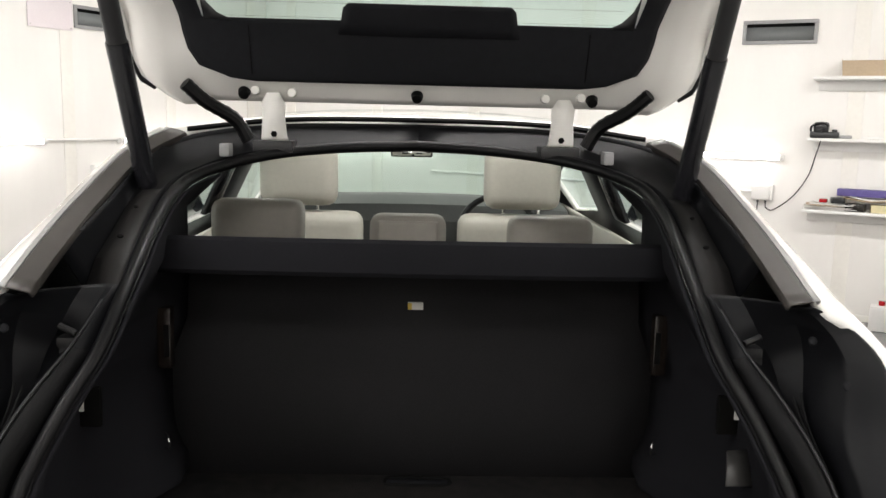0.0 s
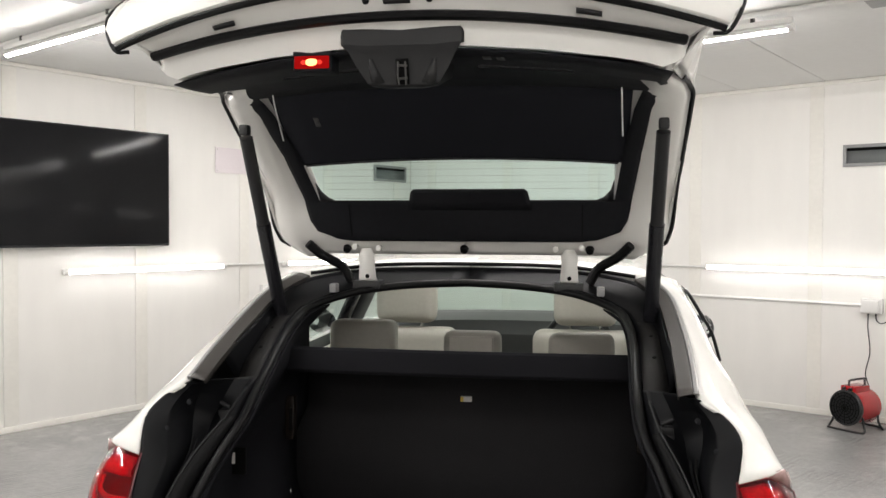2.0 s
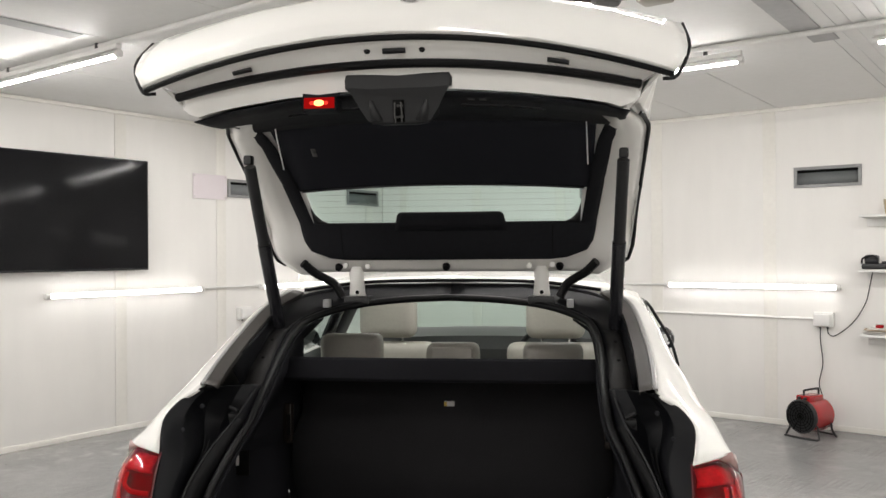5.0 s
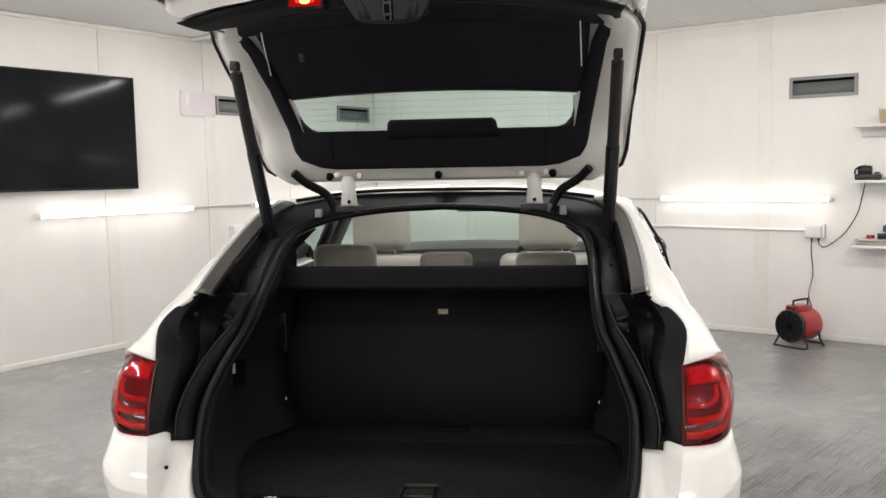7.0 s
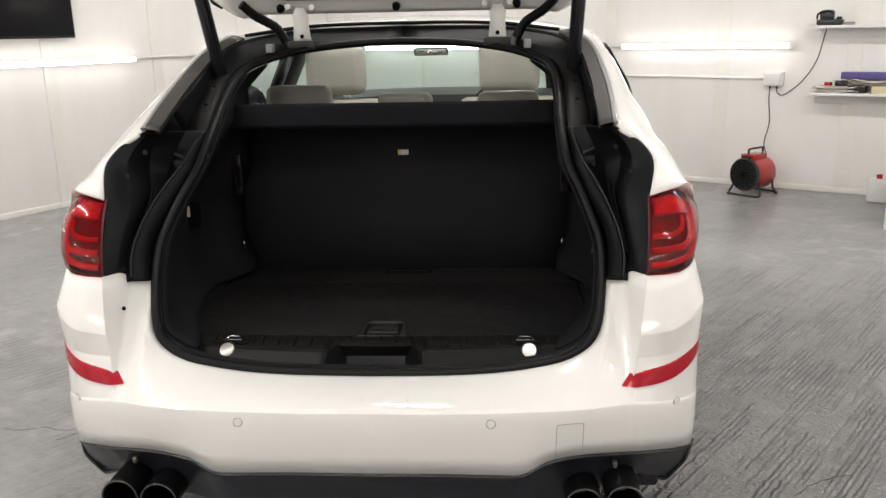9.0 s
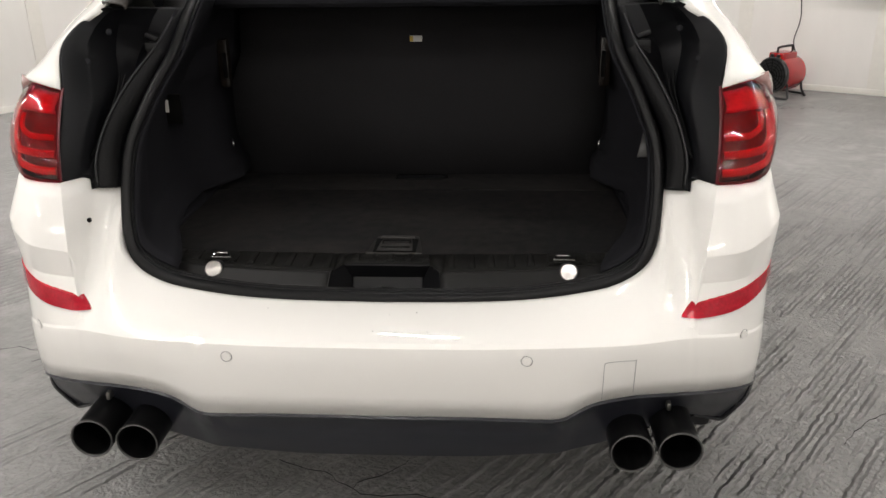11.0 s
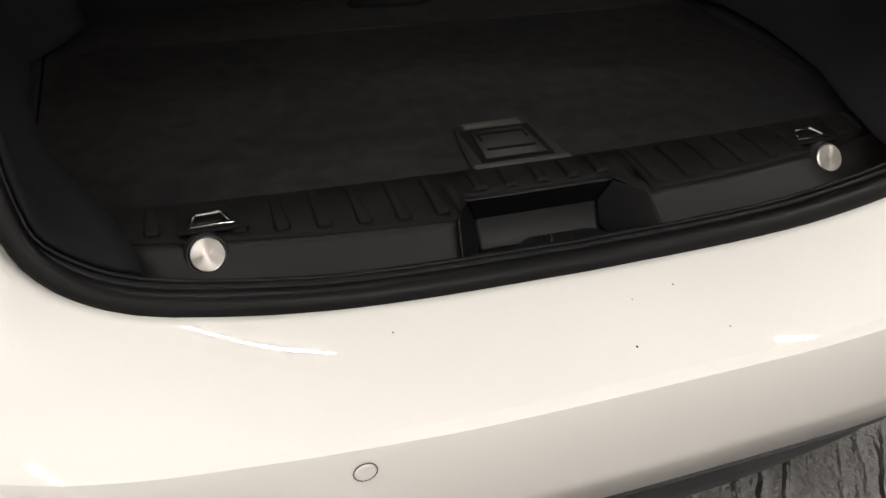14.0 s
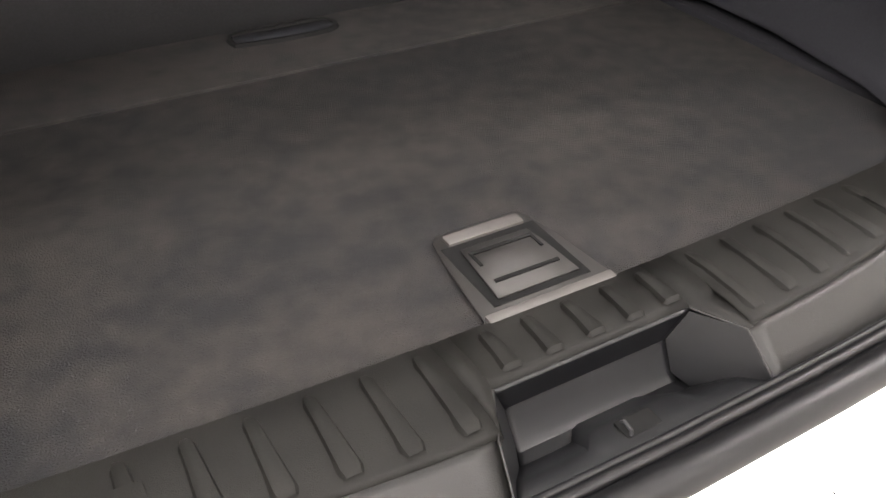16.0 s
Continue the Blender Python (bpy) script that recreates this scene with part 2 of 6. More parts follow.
def tube(bm, pts, r, sides=10, closed=False, squash=(1.0, 1.0), caps=True, up=(0, 0, 1)):
    pts = [Vector(p) for p in pts]
    k = len(pts)
    rows = []
    side = None
    for i, p in enumerate(pts):
        a = pts[(i - 1) % k] if closed or i else p
        b = pts[(i + 1) % k] if closed or i < k - 1 else p
        d = (b - a).normalized()
        if side is None:
            side = d.cross(Vector(up))
            if side.length < 0.05:
                side = d.cross(Vector((1, 0, 0)))
        side = (side - d * side.dot(d)).normalized()
        upv = side.cross(d).normalized()
        rr = r[i] if isinstance(r, (list, tuple)) else r
        rows.append([p + side * math.cos(2 * math.pi * s / sides) * rr * squash[0] + upv * math.sin(2 * math.pi * s / sides) * rr * squash[1] for s in range(sides)])
    if closed:
        rows.append(rows[0])
    vs = grid(bm, rows, closed=True)
    if caps and not closed:
        bm.faces.new(vs[0])
        bm.faces.new(list(reversed(vs[-1])))
    return vs


def lathe(bm, prof, sides=24, m=None):
    """Turns (radius, height) pairs about z; m places the result."""
    m = m or Matrix()
    rows = [[m @ Vector((r * math.cos(2 * math.pi * s / sides), r * math.sin(2 * math.pi * s / sides), h)) for s in range(sides)] for r, h in prof]
    return grid(bm, rows, closed=True)


def mirror_x(pts):
    return [Vector((-p[0], p[1], p[2])) for p in pts]


def finish(name, bm, mat, smooth=35.0, thick=0.0, mats=(), offset=-1.0, recalc=True, weld=True):
    if weld:
        bmesh.ops.remove_doubles(bm, verts=bm.verts, dist=0.0002)
    if recalc:
        bmesh.ops.recalc_face_normals(bm, faces=bm.faces)
    me = bpy.data.meshes.new(name)
    bm.to_mesh(me)
    bm.free()
    for q in (mat, *mats):
        me.materials.append(q)
    if smooth:
        me.shade_smooth()
        me.set_sharp_from_angle(angle=radians(smooth))
    ob = new(name, me)
    if thick:
        s = ob.modifiers.new("thickness", "SOLIDIFY")
        s.thickness, s.offset = thick, offset
        if mats:
            s.material_offset = 1
    return ob


def part(name, bm, mat, parent, label="", **kw):
    ob = finish(name, bm, mat, **kw)
    ob.parent = parent
    if label:
        tagged(ob, label)
    return ob


def thing(name, label, category, m=None, group="", kind=""):
    e = new(name)
    e.empty_display_size = 0.1
    e.matrix_basis = m or Matrix()
    return tagged(e, label, category, group, kind)


# ---- the room: rectangle turned against the car ----
ROOM = pose(0, 0, 0, 0, 0, -29.6)
U0, U1, V0, V1, TOP = -5.72, 4.2, -5.4, 6.64, 2.96
PITCH = 1.15


def structure(name, bm, mat, label, category, **kw):
    ob = finish(name, bm, mat, **kw)
    ob.matrix_basis = ROOM
    return tagged(ob, label, category, kind="structure")


bm = bmesh.new()
box(bm, U0 - 0.3, U1 + 0.3, V0 - 0.3, V1 + 0.3, -0.2, 0.0)
floor = structure("floor", bm, M_FLOOR, "worn grey painted concrete floor with trowel ridges", "floor")


def ceiling():
    bm = bmesh.new()
    box(bm, U0 - 0.3, U1 + 0.3, V0 - 0.3, V1 + 0.3, TOP + 0.03, TOP + 0.2)
    seam = [-5.72, -4.50, -3.46, -2.40, -1.62, -0.86, 0.12, 1.14, 2.16, 3.18, 4.2]
    for a, b in zip(seam, seam[1:]):
        ribs = 12 if a > 0.1 else 1
        w = (b - a) / ribs
        for k in range(ribs):
            gap = 0.0012 if ribs > 1 else 0.004
            box(bm, a + k * w + gap, a + (k + 1) * w - gap, V0, V1, TOP, TOP + 0.04, bevel=0.002)
    return structure("ceiling", bm, M_CEIL, "white insulated ceiling panels with dark open joints", "ceiling", weld=False, smooth=25)


ceiling()


def wall(name, a, b, fixed, axis, inward, seams):
    """A wall from a to b along the other axis, of panels between cover strips."""
    def bx(bm, p, q, d0, d1, z0, z1, bevel=0.0):
        lo, hi = sorted((fixed + inward * d0, fixed + inward * d1))
        if axis == "u":
            box(bm, lo, hi, p, q, z0, z1, bevel)
        else:
            box(bm, p, q, lo, hi, z0, z1, bevel)

    bm = bmesh.new()
    bx(bm, a - 0.15, b + 0.15, -0.15, -0.012, 0, TOP + 0.03)
    w = structure(name, bm, M_WALL, "white insulated panel wall", "wall")
    edges = [a] + [s for s in seams if a < s < b] + [b]
    for p, q in zip(edges, edges[1:]):
        bm = bmesh.new()
        bx(bm, p + 0.002, q - 0.002, -0.012, 0.0, 0.0, TOP - 0.004, 0.002)
        part("wall_panel", bm, M_WALL, w)
    for s in edges[1:-1]:
        bm = bmesh.new()
        bx(bm, s - 0.002, s + 0.115, 0.0005, 0.005, 0.05, TOP - 0.03, 0.0015)
        part("cover_strip", bm, M_STRIP, w)
    bm = bmesh.new()
    bx(bm, a, b, 0.001, 0.012, 0.0, 0.05, 0.004)
    part("skirting", bm, M_STRIP, w)
    bm = bmesh.new()
    bx(bm, a, b, 0.001, 0.03, TOP - 0.035, TOP - 0.002, 0.006)
    part("cornice", bm, M_STRIP, w)
    return w


wall("wall_left", V0, V1, U0, "u", 1, [2.865 + PITCH * k for k in range(-7, 4)])
wall("wall_far", U0, U1, V1, "v", -1, [-2.10 + 1.11 * k for k in range(-4, 7)])
wall("wall_right", V0, V1, U1, "u", -1, [0.3 + PITCH * k for k in range(-5, 6)])
wall("wall_near", U0, U1, V0, "v", 1, [-2.10 + 1.11 * k for k in range(-4, 7)])

# ceiling joint strips
for u, v, w, ln in ((-3.465, 0.0, 0.15, 1.25), (-2.415, 0.0, 0.14, 1.06), (0.125, 2.3, 0.17, 1.55), (0.165, 4.0, 0.16, 0.2)):
    bm = bmesh.new()
    box(bm, u - w, u - 0.005, v, v + ln, TOP - 0.006, TOP - 0.001, 0.001)
    structure("ceiling_joint_plate", bm, M_TAPE, "dull grey metal joint plate on the ceiling", "ceiling strip")


def tube_lamp(u, v, z, turn, hang, length=1.56, group="ceiling tube lamps"):
    """A tube lamp about its middle; hang: 'ceiling' or 'wall' (its back to +y)."""
    t = thing("tube_lamp", "lit white fluorescent tube on a slim white batten", "lamp", ROOM @ pose(u, v, z, 0, 0, turn), group)
    bm = bmesh.new()
    # the lit half looks down from the ceiling or out from the wall
    a0 = -160 if hang == "ceiling" else -280
    lit = 140 if hang == "ceiling" else 210
    arc = [radians(a0 + lit * k / 10) for k in range(11)]
    grid(bm, [[(x, 0.021 * math.cos(a), 0.021 * math.sin(a)) for a in arc] for x in (-length / 2, 0, length / 2)])
    part("lit_tube", bm, M_TUBE if hang == "ceiling" else M_WALLTUBE, t, "glowing white tube", smooth=60)
    bm = bmesh.new()
    arc = [radians(a0 + lit + (360 - lit) * k / 8) for k in range(9)]
    grid(bm, [[(x, 0.0209 * math.cos(a), 0.0209 * math.sin(a)) for a in arc] for x in (-length / 2, 0, length / 2)])
    part("tube_back", bm, M_PLASTIC_W, t, smooth=60)
    bm = bmesh.new()
    if hang == "ceiling":
        box(bm, -length / 2 - 0.02, length / 2 + 0.02, -0.02, 0.02, 0.028, 0.06, 0.004)
    else:
        box(bm, -length / 2 - 0.02, length / 2 + 0.02, 0.024, 0.05, -0.022, 0.022, 0.004)
    part("batten", bm, M_PLASTIC_W, t)
    for s in (-1, 1):
        bm = bmesh.new()
        tube(bm, [(s * (length / 2 - 0.005), 0, 0), (s * (length / 2 + 0.03), 0, 0)], 0.024, 12)
        part("end_cap", bm, M_PLASTIC_W, t)
        bm = bmesh.new()
        if hang == "ceiling":
            box(bm, s * length * 0.36 - 0.012, s * length * 0.36 + 0.012, -0.012, 0.012, 0.055, TOP - z - 0.003, 0.002)
        else:
            box(bm, s * length * 0.36 - 0.02, s * length * 0.36 + 0.02, 0.045, 0.056, -0.03, 0.03, 0.002)
        part("bracket", bm, M_GREYDUST if hang == "ceiling" else M_PLASTIC_W, t)
    return t


for v in (1.42, 3.98, -1.1, -3.8):
    for u in ((-4.16, -0.45, 2.15) if v == 1.42 else (-4.0, -1.18, 1.19, 3.2) if v == 3.98 else (-4.2, -1.4, 1.5)):
        tube_lamp(u, v, 2.86, 0, "ceiling")
for v in (2.99, 5.36, 0.2, -2.4):
    tube_lamp(U0 + 0.06, v, 1.275, 90, "wall", group="wall tube lamps")
for u in (-4.3, -1.12, 2.1):
    tube_lamp(u, V1 - 0.06, 1.29, 0, "wall", group="wall tube lamps")
for v in (4.4, 1.4, -1.6):
    tube_lamp(U1 - 0.06, v, 1.29, -90, "wall", group="wall tube lamps")
for u in (-3.5, -0.6, 2.3):
    tube_lamp(u, V0 + 0.06, 1.29, 180, "wall", group="wall tube lamps")


def conduit(name, a, b, r=0.011, label="white plastic cable conduit fixed along the panels"):
    bm = bmesh.new()
    tube(bm, [a, b], r, 8)
    return structure(name, bm, M_PLASTIC_W, label, "conduit")


conduit("conduit", (U0, 1.43, TOP - 0.02), (U1, 1.43, TOP - 0.02), 0.018)
conduit("conduit", (U0, 3.87, TOP - 0.02), (U1, 3.87, TOP - 0.02), 0.018)
conduit("conduit", (U0 + 0.02, 3.8, 1.285), (U0 + 0.02, 4.6, 1.285))
conduit("conduit", (-3.6, V1 - 0.02, 1.29), (-1.9, V1 - 0.02, 1.29))
conduit("conduit", (-3.6, V1 - 0.02, 1.02), (-0.5, V1 - 0.02, 1.0), 0.013)


# ---- things in the room ----
M_CREAM = material("pale_yellow_card", (0.62, 0.55, 0.33), 0.6, vary=0.08)
def television():
    t = thing("television", "large black flat television hung on the white wall", "television", ROOM @ pose(U0, 0, 0))
    y0, y1, z0, z1 = 1.33, 3.165, 1.483, 2.506
    bm = bmesh.new()
    box(bm, 0.03, 0.075, y0, y1, z0, z1, 0.006)
    part("casing", bm, M_SATIN, t)
    bm = bmesh.new()
    box(bm, 0.0745, 0.078, y0 + 0.012, y1 - 0.012, z0 + 0.02, z1 - 0.012, 0.001)
    part("screen", bm, M_SCREEN, t, "glossy black screen, switched off")
    bm = bmesh.new()
    box(bm, 0.002, 0.032, 1.95, 2.55, 1.75, 2.25, 0.004)
    part("wall_mount", bm, M_BLACK, t)


television()


def wall_vent(m):
    t = thing("wall_vent", "grey metal ventilation grille with a hinged flap", "vent", m, "wall vents")
    w, h = 0.57, 0.19
    for x0, x1, z0, z1 in ((-w / 2, w / 2, h / 2 - 0.028, h / 2), (-w / 2, w / 2, -h / 2, -h / 2 + 0.028), (-w / 2, -w / 2 + 0.028, -h / 2 + 0.028, h / 2 - 0.028), (w / 2 - 0.028, w / 2, -h / 2 + 0.028, h / 2 - 0.028)):
        bm = bmesh.new()
        box(bm, x0, x1, -0.022, -0.001, z0, z1, 0.003)
        part("frame_bar", bm, M_VENT, t)
    bm = bmesh.new()
    box(bm, -w / 2 + 0.028, w / 2 - 0.028, -0.006, -0.002, -h / 2 + 0.028, h / 2 - 0.028)
    part("backing", bm, M_GAP, t)
    bm = bmesh.new()
    grid(bm, [[(-w / 2 + 0.03, -0.016, -h / 2 + 0.03), (w / 2 - 0.03, -0.016, -h / 2 + 0.03)], [(-w / 2 + 0.03, -0.008, h / 2 - 0.055), (w / 2 - 0.03, -0.008, h / 2 - 0.055)]])
    part("flap", bm, M_VENTIN, t, "dark grey flap", thick=0.004)


for u in (-0.427, -2.62):
    wall_vent(ROOM @ pose(u, V1, 2.294))
for v in (4.44, 6.25):
    wall_vent(ROOM @ pose(U0, v, 2.315, 0, 0, 90))


def notice_board():
    t = thing("notice_board", "blank pale pink board screwed to the wall", "sign", ROOM @ pose(U0, 3.93, 2.315, 0, 0, 90))
    bm = bmesh.new()
    box(bm, -0.21, 0.21, -0.012, -0.006, -0.125, 0.125, 0.002)
    part("board", bm, M_PINK, t)
    for x in (-0.19, 0.19):
        for z in (-0.105, 0.105):
            bm = bmesh.new()
            lathe(bm, [(0.0, -0.016), (0.006, -0.015), (0.007, 0.0)], 8, pose(x, 0, z, -90) @ pose(0, 0, 0))
            lathe(bm, [(0.0, 0.0155), (0.006, 0.0145), (0.007, 0.0)], 8, pose(x, 0, z, 90))
            part("screw", bm, M_STEEL, t)


notice_board()


def socket_box(m, label):
    t = thing("socket_box", label, "socket", m)
    bm = bmesh.new()
    box(bm, -0.085, 0.085, -0.06, -0.001, -0.065, 0.065, 0.008)
    part("back_box", bm, M_PLASTIC_W, t)
    bm = bmesh.new()
    box(bm, -0.075, 0.06, -0.085, -0.0605, -0.055, 0.05, 0.006)
    part("cover", bm, M_PLASTIC_W, t)
    for x in (-0.03, 0.03):
        bm = bmesh.new()
        tube(bm, [(x, -0.03, -0.06), (x, -0.03, -0.085)], 0.009, 10)
        part("gland", bm, M_GREYDUST, t)


socket_box(ROOM @ pose(-0.46, V1, 0.998), "white weatherproof socket box with cables below")
socket_box(ROOM @ pose(U0, 4.35, 1.0, 0, 0, 90), "white weatherproof socket box on the wall")


def cable(name, pts, label, r=0.0045):
    bm = bmesh.new()
    tube(bm, smooth_path(pts, 8), r, 8)
    ob = finish(name, bm, M_RUBBER)
    ob.matrix_basis = ROOM
    return tagged(ob, label, "cable")


HEAT = ROOM.inverted() @ Vector((2.64, 5.70, 0))
cable("power_cable", [(-0.49, V1 - 0.03, 0.915), (-0.49, V1 - 0.03, 0.8), (-0.47, V1 - 0.04, 0.6), (-0.5, V1 - 0.05, 0.42), (HEAT.x + 0.06, V1 - 0.1, 0.3), (HEAT.x + 0.05, HEAT.y + 0.12, 0.26)], "dark grey cable hanging from the socket to the heater")
cable("power_cable", [(-0.43, V1 - 0.03, 0.915), (-0.42, V1 - 0.03, 0.87), (-0.36, V1 - 0.03, 0.86), (-0.22, V1 - 0.03, 0.98), (-0.12, V1 - 0.03, 1.15), (-0.08, V1 - 0.05, 1.3), (-0.04, V1 - 0.13, 1.45)], "thin grey cable sagging from the socket to the shelf")


def fan_heater():
    t = thing("fan_heater", "red drum fan heater with a black grille on a tube stand", "heater", pose(2.66, 5.70, 0, 0, 0, -50) @ Matrix.Diagonal((0.94, 0.94, 0.96, 1)))
    ax = pose(0, 0, 0.195, 90)  # drum along -y
    bm = bmesh.new()
    lathe(bm, [(0.148, 0.15), (0.15, 0.13), (0.15, -0.13), (0.146, -0.15), (0.13, -0.155), (0.0, -0.155)], 32, ax)
    part("drum", bm, M_HEATRED, t, "red enamelled drum", thick=0.004)
    bm = bmesh.new()
    lathe(bm, [(0.152, 0.12), (0.154, 0.15), (0.145, 0.162), (0.135, 0.16), (0.135, 0.153), (0.0, 0.153)], 32, ax)
    part("grille_ring", bm, M_BLACK, t, "black front ring")
    for r in (0.03, 0.055, 0.08, 0.105, 0.13):
        bm = bmesh.new()
        tube(bm, [ax @ Vector((r * math.cos(a), r * math.sin(a), 0.158)) for a in np.linspace(0, 2 * math.pi, 25)[:-1]], 0.0035, 6, closed=True)
        part("grille_wire", bm, M_GAP, t)
    for a in range(6):
        bm = bmesh.new()
        tube(bm, [ax @ Vector((s * 0.14 * math.cos(a * math.pi / 6), s * 0.14 * math.sin(a * math.pi / 6), 0.16)) for s in (-1, 1)], 0.003, 6)
        part("grille_spoke", bm, M_GAP, t)
    bm = bmesh.new()
    box(bm, -0.07, 0.07, -0.12, 0.10, 0.325, 0.38, 0.012)
    part("control_box", bm, M_HEATRED, t, "red control box with two knobs")
    for x in (-0.03, 0.03):
        bm = bmesh.new()
        lathe(bm, [(0.016, 0.0), (0.015, 0.02), (0.0, 0.02)], 12, pose(x, -0.12, 0.355, 90))
        part("knob", bm, M_BLACK, t)
    bm = bmesh.new()
    box(bm, -0.05, 0.05, -0.126, -0.1205, 0.332, 0.342)
    part("rating_plate", bm, M_YELLOW, t, "small yellow rating label")
    bm = bmesh.new()
    tube(bm, smooth_path([(0.0, -0.1, 0.37), (0, -0.1, 0.41), (0, -0.08, 0.425), (0, 0.10, 0.425), (0, 0.125, 0.41), (0, 0.13, 0.32)], 5), 0.010, 8)
    part("carry_handle", bm, M_BLACK, t)
    for y in (-0.11, 0.11):
        bm = bmesh.new()
        tube(bm, smooth_path([(-0.135, y, 0.13), (-0.145, y, 0.07), (-0.165, y * 1.2, 0.012), (-0.12, y * 1.7, 0.012), (0.12, y * 1.7, 0.012), (0.165, y * 1.2, 0.012), (0.145, y, 0.07), (0.135, y, 0.13)], 6), 0.010, 8)
        part("stand_leg", bm, M_BLACK, t)


fan_heater()


def wall_shelf(z, label):
    t = thing("wall_shelf", label, "shelf", ROOM @ pose(0, V1, z), "wall shelves")
    bm = bmesh.new()
    box(bm, -0.13, 1.3, -0.24, -0.006, -0.012, 0.012, 0.003)
    part("board", bm, M_PLASTIC_W, t)
    bm = bmesh.new()
    box(bm, -0.1, 1.28, -0.024, -0.006, -0.09, -0.0125, 0.003)
    part("support_rail", bm, M_PLASTIC_W, t)
    return t


wall_shelf(1.92, "white wall shelf with a few boxes on it")
wall_shelf(1.445, "white wall shelf with tools on it")
wall_shelf(0.885, "white wall shelf cluttered with papers and packets")


def packet(name, u, v, z, sx, sy, sz, mat, label, category, turn=0.0, tilt=0.0, bevel=0.004):
    bm = bmesh.new()
    box(bm, -sx / 2, sx / 2, -sy / 2, sy / 2, 0, sz, bevel)
    ob = finish(name, bm, mat)
    ob.matrix_basis = ROOM @ pose(u, v, z, 0, tilt, turn)
    return tagged(ob, label, category)


def open_tray():
    """A shallow open cardboard tray with torn, uneven sides."""
    t = thing("cardboard_tray", "open brown cardboard tray with uneven sides on the top shelf", "box", ROOM @ pose(0.36, V1 - 0.13, 1.9325, 0, 0, 2))
    for name, x0, x1, y0, y1, h0, h1 in (("front_side", -0.29, 0.29, -0.1, -0.096, 0.115, 0.09), ("back_side", -0.29, 0.29, 0.096, 0.1, 0.13, 0.13), ("end_side", -0.29, -0.286, -0.096, 0.096, 0.12, 0.125), ("end_side", 0.286, 0.29, -0.096, 0.096, 0.1, 0.11)):
        bm = bmesh.new()
        vs = box(bm, x0, x1, y0, y1, 0.0, 1.0)
        for v in vs:
            if v.co.z > 0.5:
                f = (v.co.x - x0) / (x1 - x0)
                v.co.z = h0 + (h1 - h0) * f
                v.co.x -= 0.012 if v.co.x < -0.2 else 0
        part(name, bm, M_CARD, t, smooth=0)
    bm = bmesh.new()
    box(bm, -0.286, 0.286, -0.096, 0.096, 0.0, 0.004)
    part("base", bm, M_CARD, t)


open_tray()


def paper_pile(u, v, z, sx, sy, sheets, seed, label):
    """Loose sheets lying on one another, each turned and curled a little."""
    rnd = random.Random(seed)
    t = thing("paper_pile", label, "papers", ROOM @ pose(u, v, z))
    for k in range(sheets):
        m = pose(rnd.uniform(-0.03, 0.03), rnd.uniform(-0.01, 0.01), 0.002 + 0.007 * k, 0, 0, rnd.uniform(-14, 14))
        w, d, curl = sx * rnd.uniform(0.7, 1.0), sy * rnd.uniform(0.7, 1.0), rnd.uniform(0.0, 0.03)
        bm = bmesh.new()
        grid(bm, [[m @ Vector((w * (a - 0.5), d * (b - 0.5), curl * (2 * a - 1) ** 2)) for a in np.linspace(0, 1, 7)] for b in (0, 0.5, 1)])
        part("sheet", bm, (M_PAPER, M_PINK, M_PAPER, M_CARD)[rnd.randrange(4)], t, thick=0.004)


paper_pile(0.08, V1 - 0.14, 0.898, 0.40, 0.18, 7, 4, "untidy pile of white and pinkish papers on the lower shelf")
paper_pile(0.36, V1 - 0.15, 0.965, 0.42, 0.15, 5, 9, "curled papers lying over the packets on the lower shelf")
packet("dark_box", 0.12, V1 - 0.18, 0.955, 0.10, 0.07, 0.045, M_SATIN, "small black box among the papers", "box", 12)
packet("red_tool_case", 0.02, V1 - 0.2, 0.957, 0.05, 0.05, 0.03, M_HEATRED, "small dark red packet on the papers", "packet", -15)
packet("dark_box", 0.25, V1 - 0.16, 0.898, 0.14, 0.1, 0.06, M_BROWN, "small dark brown box on the lower shelf", "box", -7)
packet("yellow_packet", 0.42, V1 - 0.17, 0.898, 0.13, 0.1, 0.06, M_CREAM, "pale yellow packet on the lower shelf", "packet", 5)
packet("purple_packet", 0.33, V1 - 0.11, 1.012, 0.44, 0.12, 0.055, M_PURPLE, "flat dark purple box lying on the papers", "box", -2)
packet("paper_stack", 0.62, V1 - 0.13, 0.898, 0.2, 0.16, 0.07, M_PAPER, "stack of white packets on the lower shelf", "papers", -6)
packet("white_bar", 0.42, V1 - 0.14, 1.458, 0.36, 0.05, 0.022, M_PLASTIC_W, "white plastic bar lying on the middle shelf", "bar", 2)
packet("dark_box", 0.56, V1 - 0.12, 1.458, 0.1, 0.08, 0.07, M_SATIN, "small black box on the middle shelf", "box", -4)
packet("metal_fitting", 0.13, V1 - 0.15, 1.458, 0.09, 0.04, 0.025, M_VENT, "small grey metal fitting on the middle shelf", "fitting", 14)


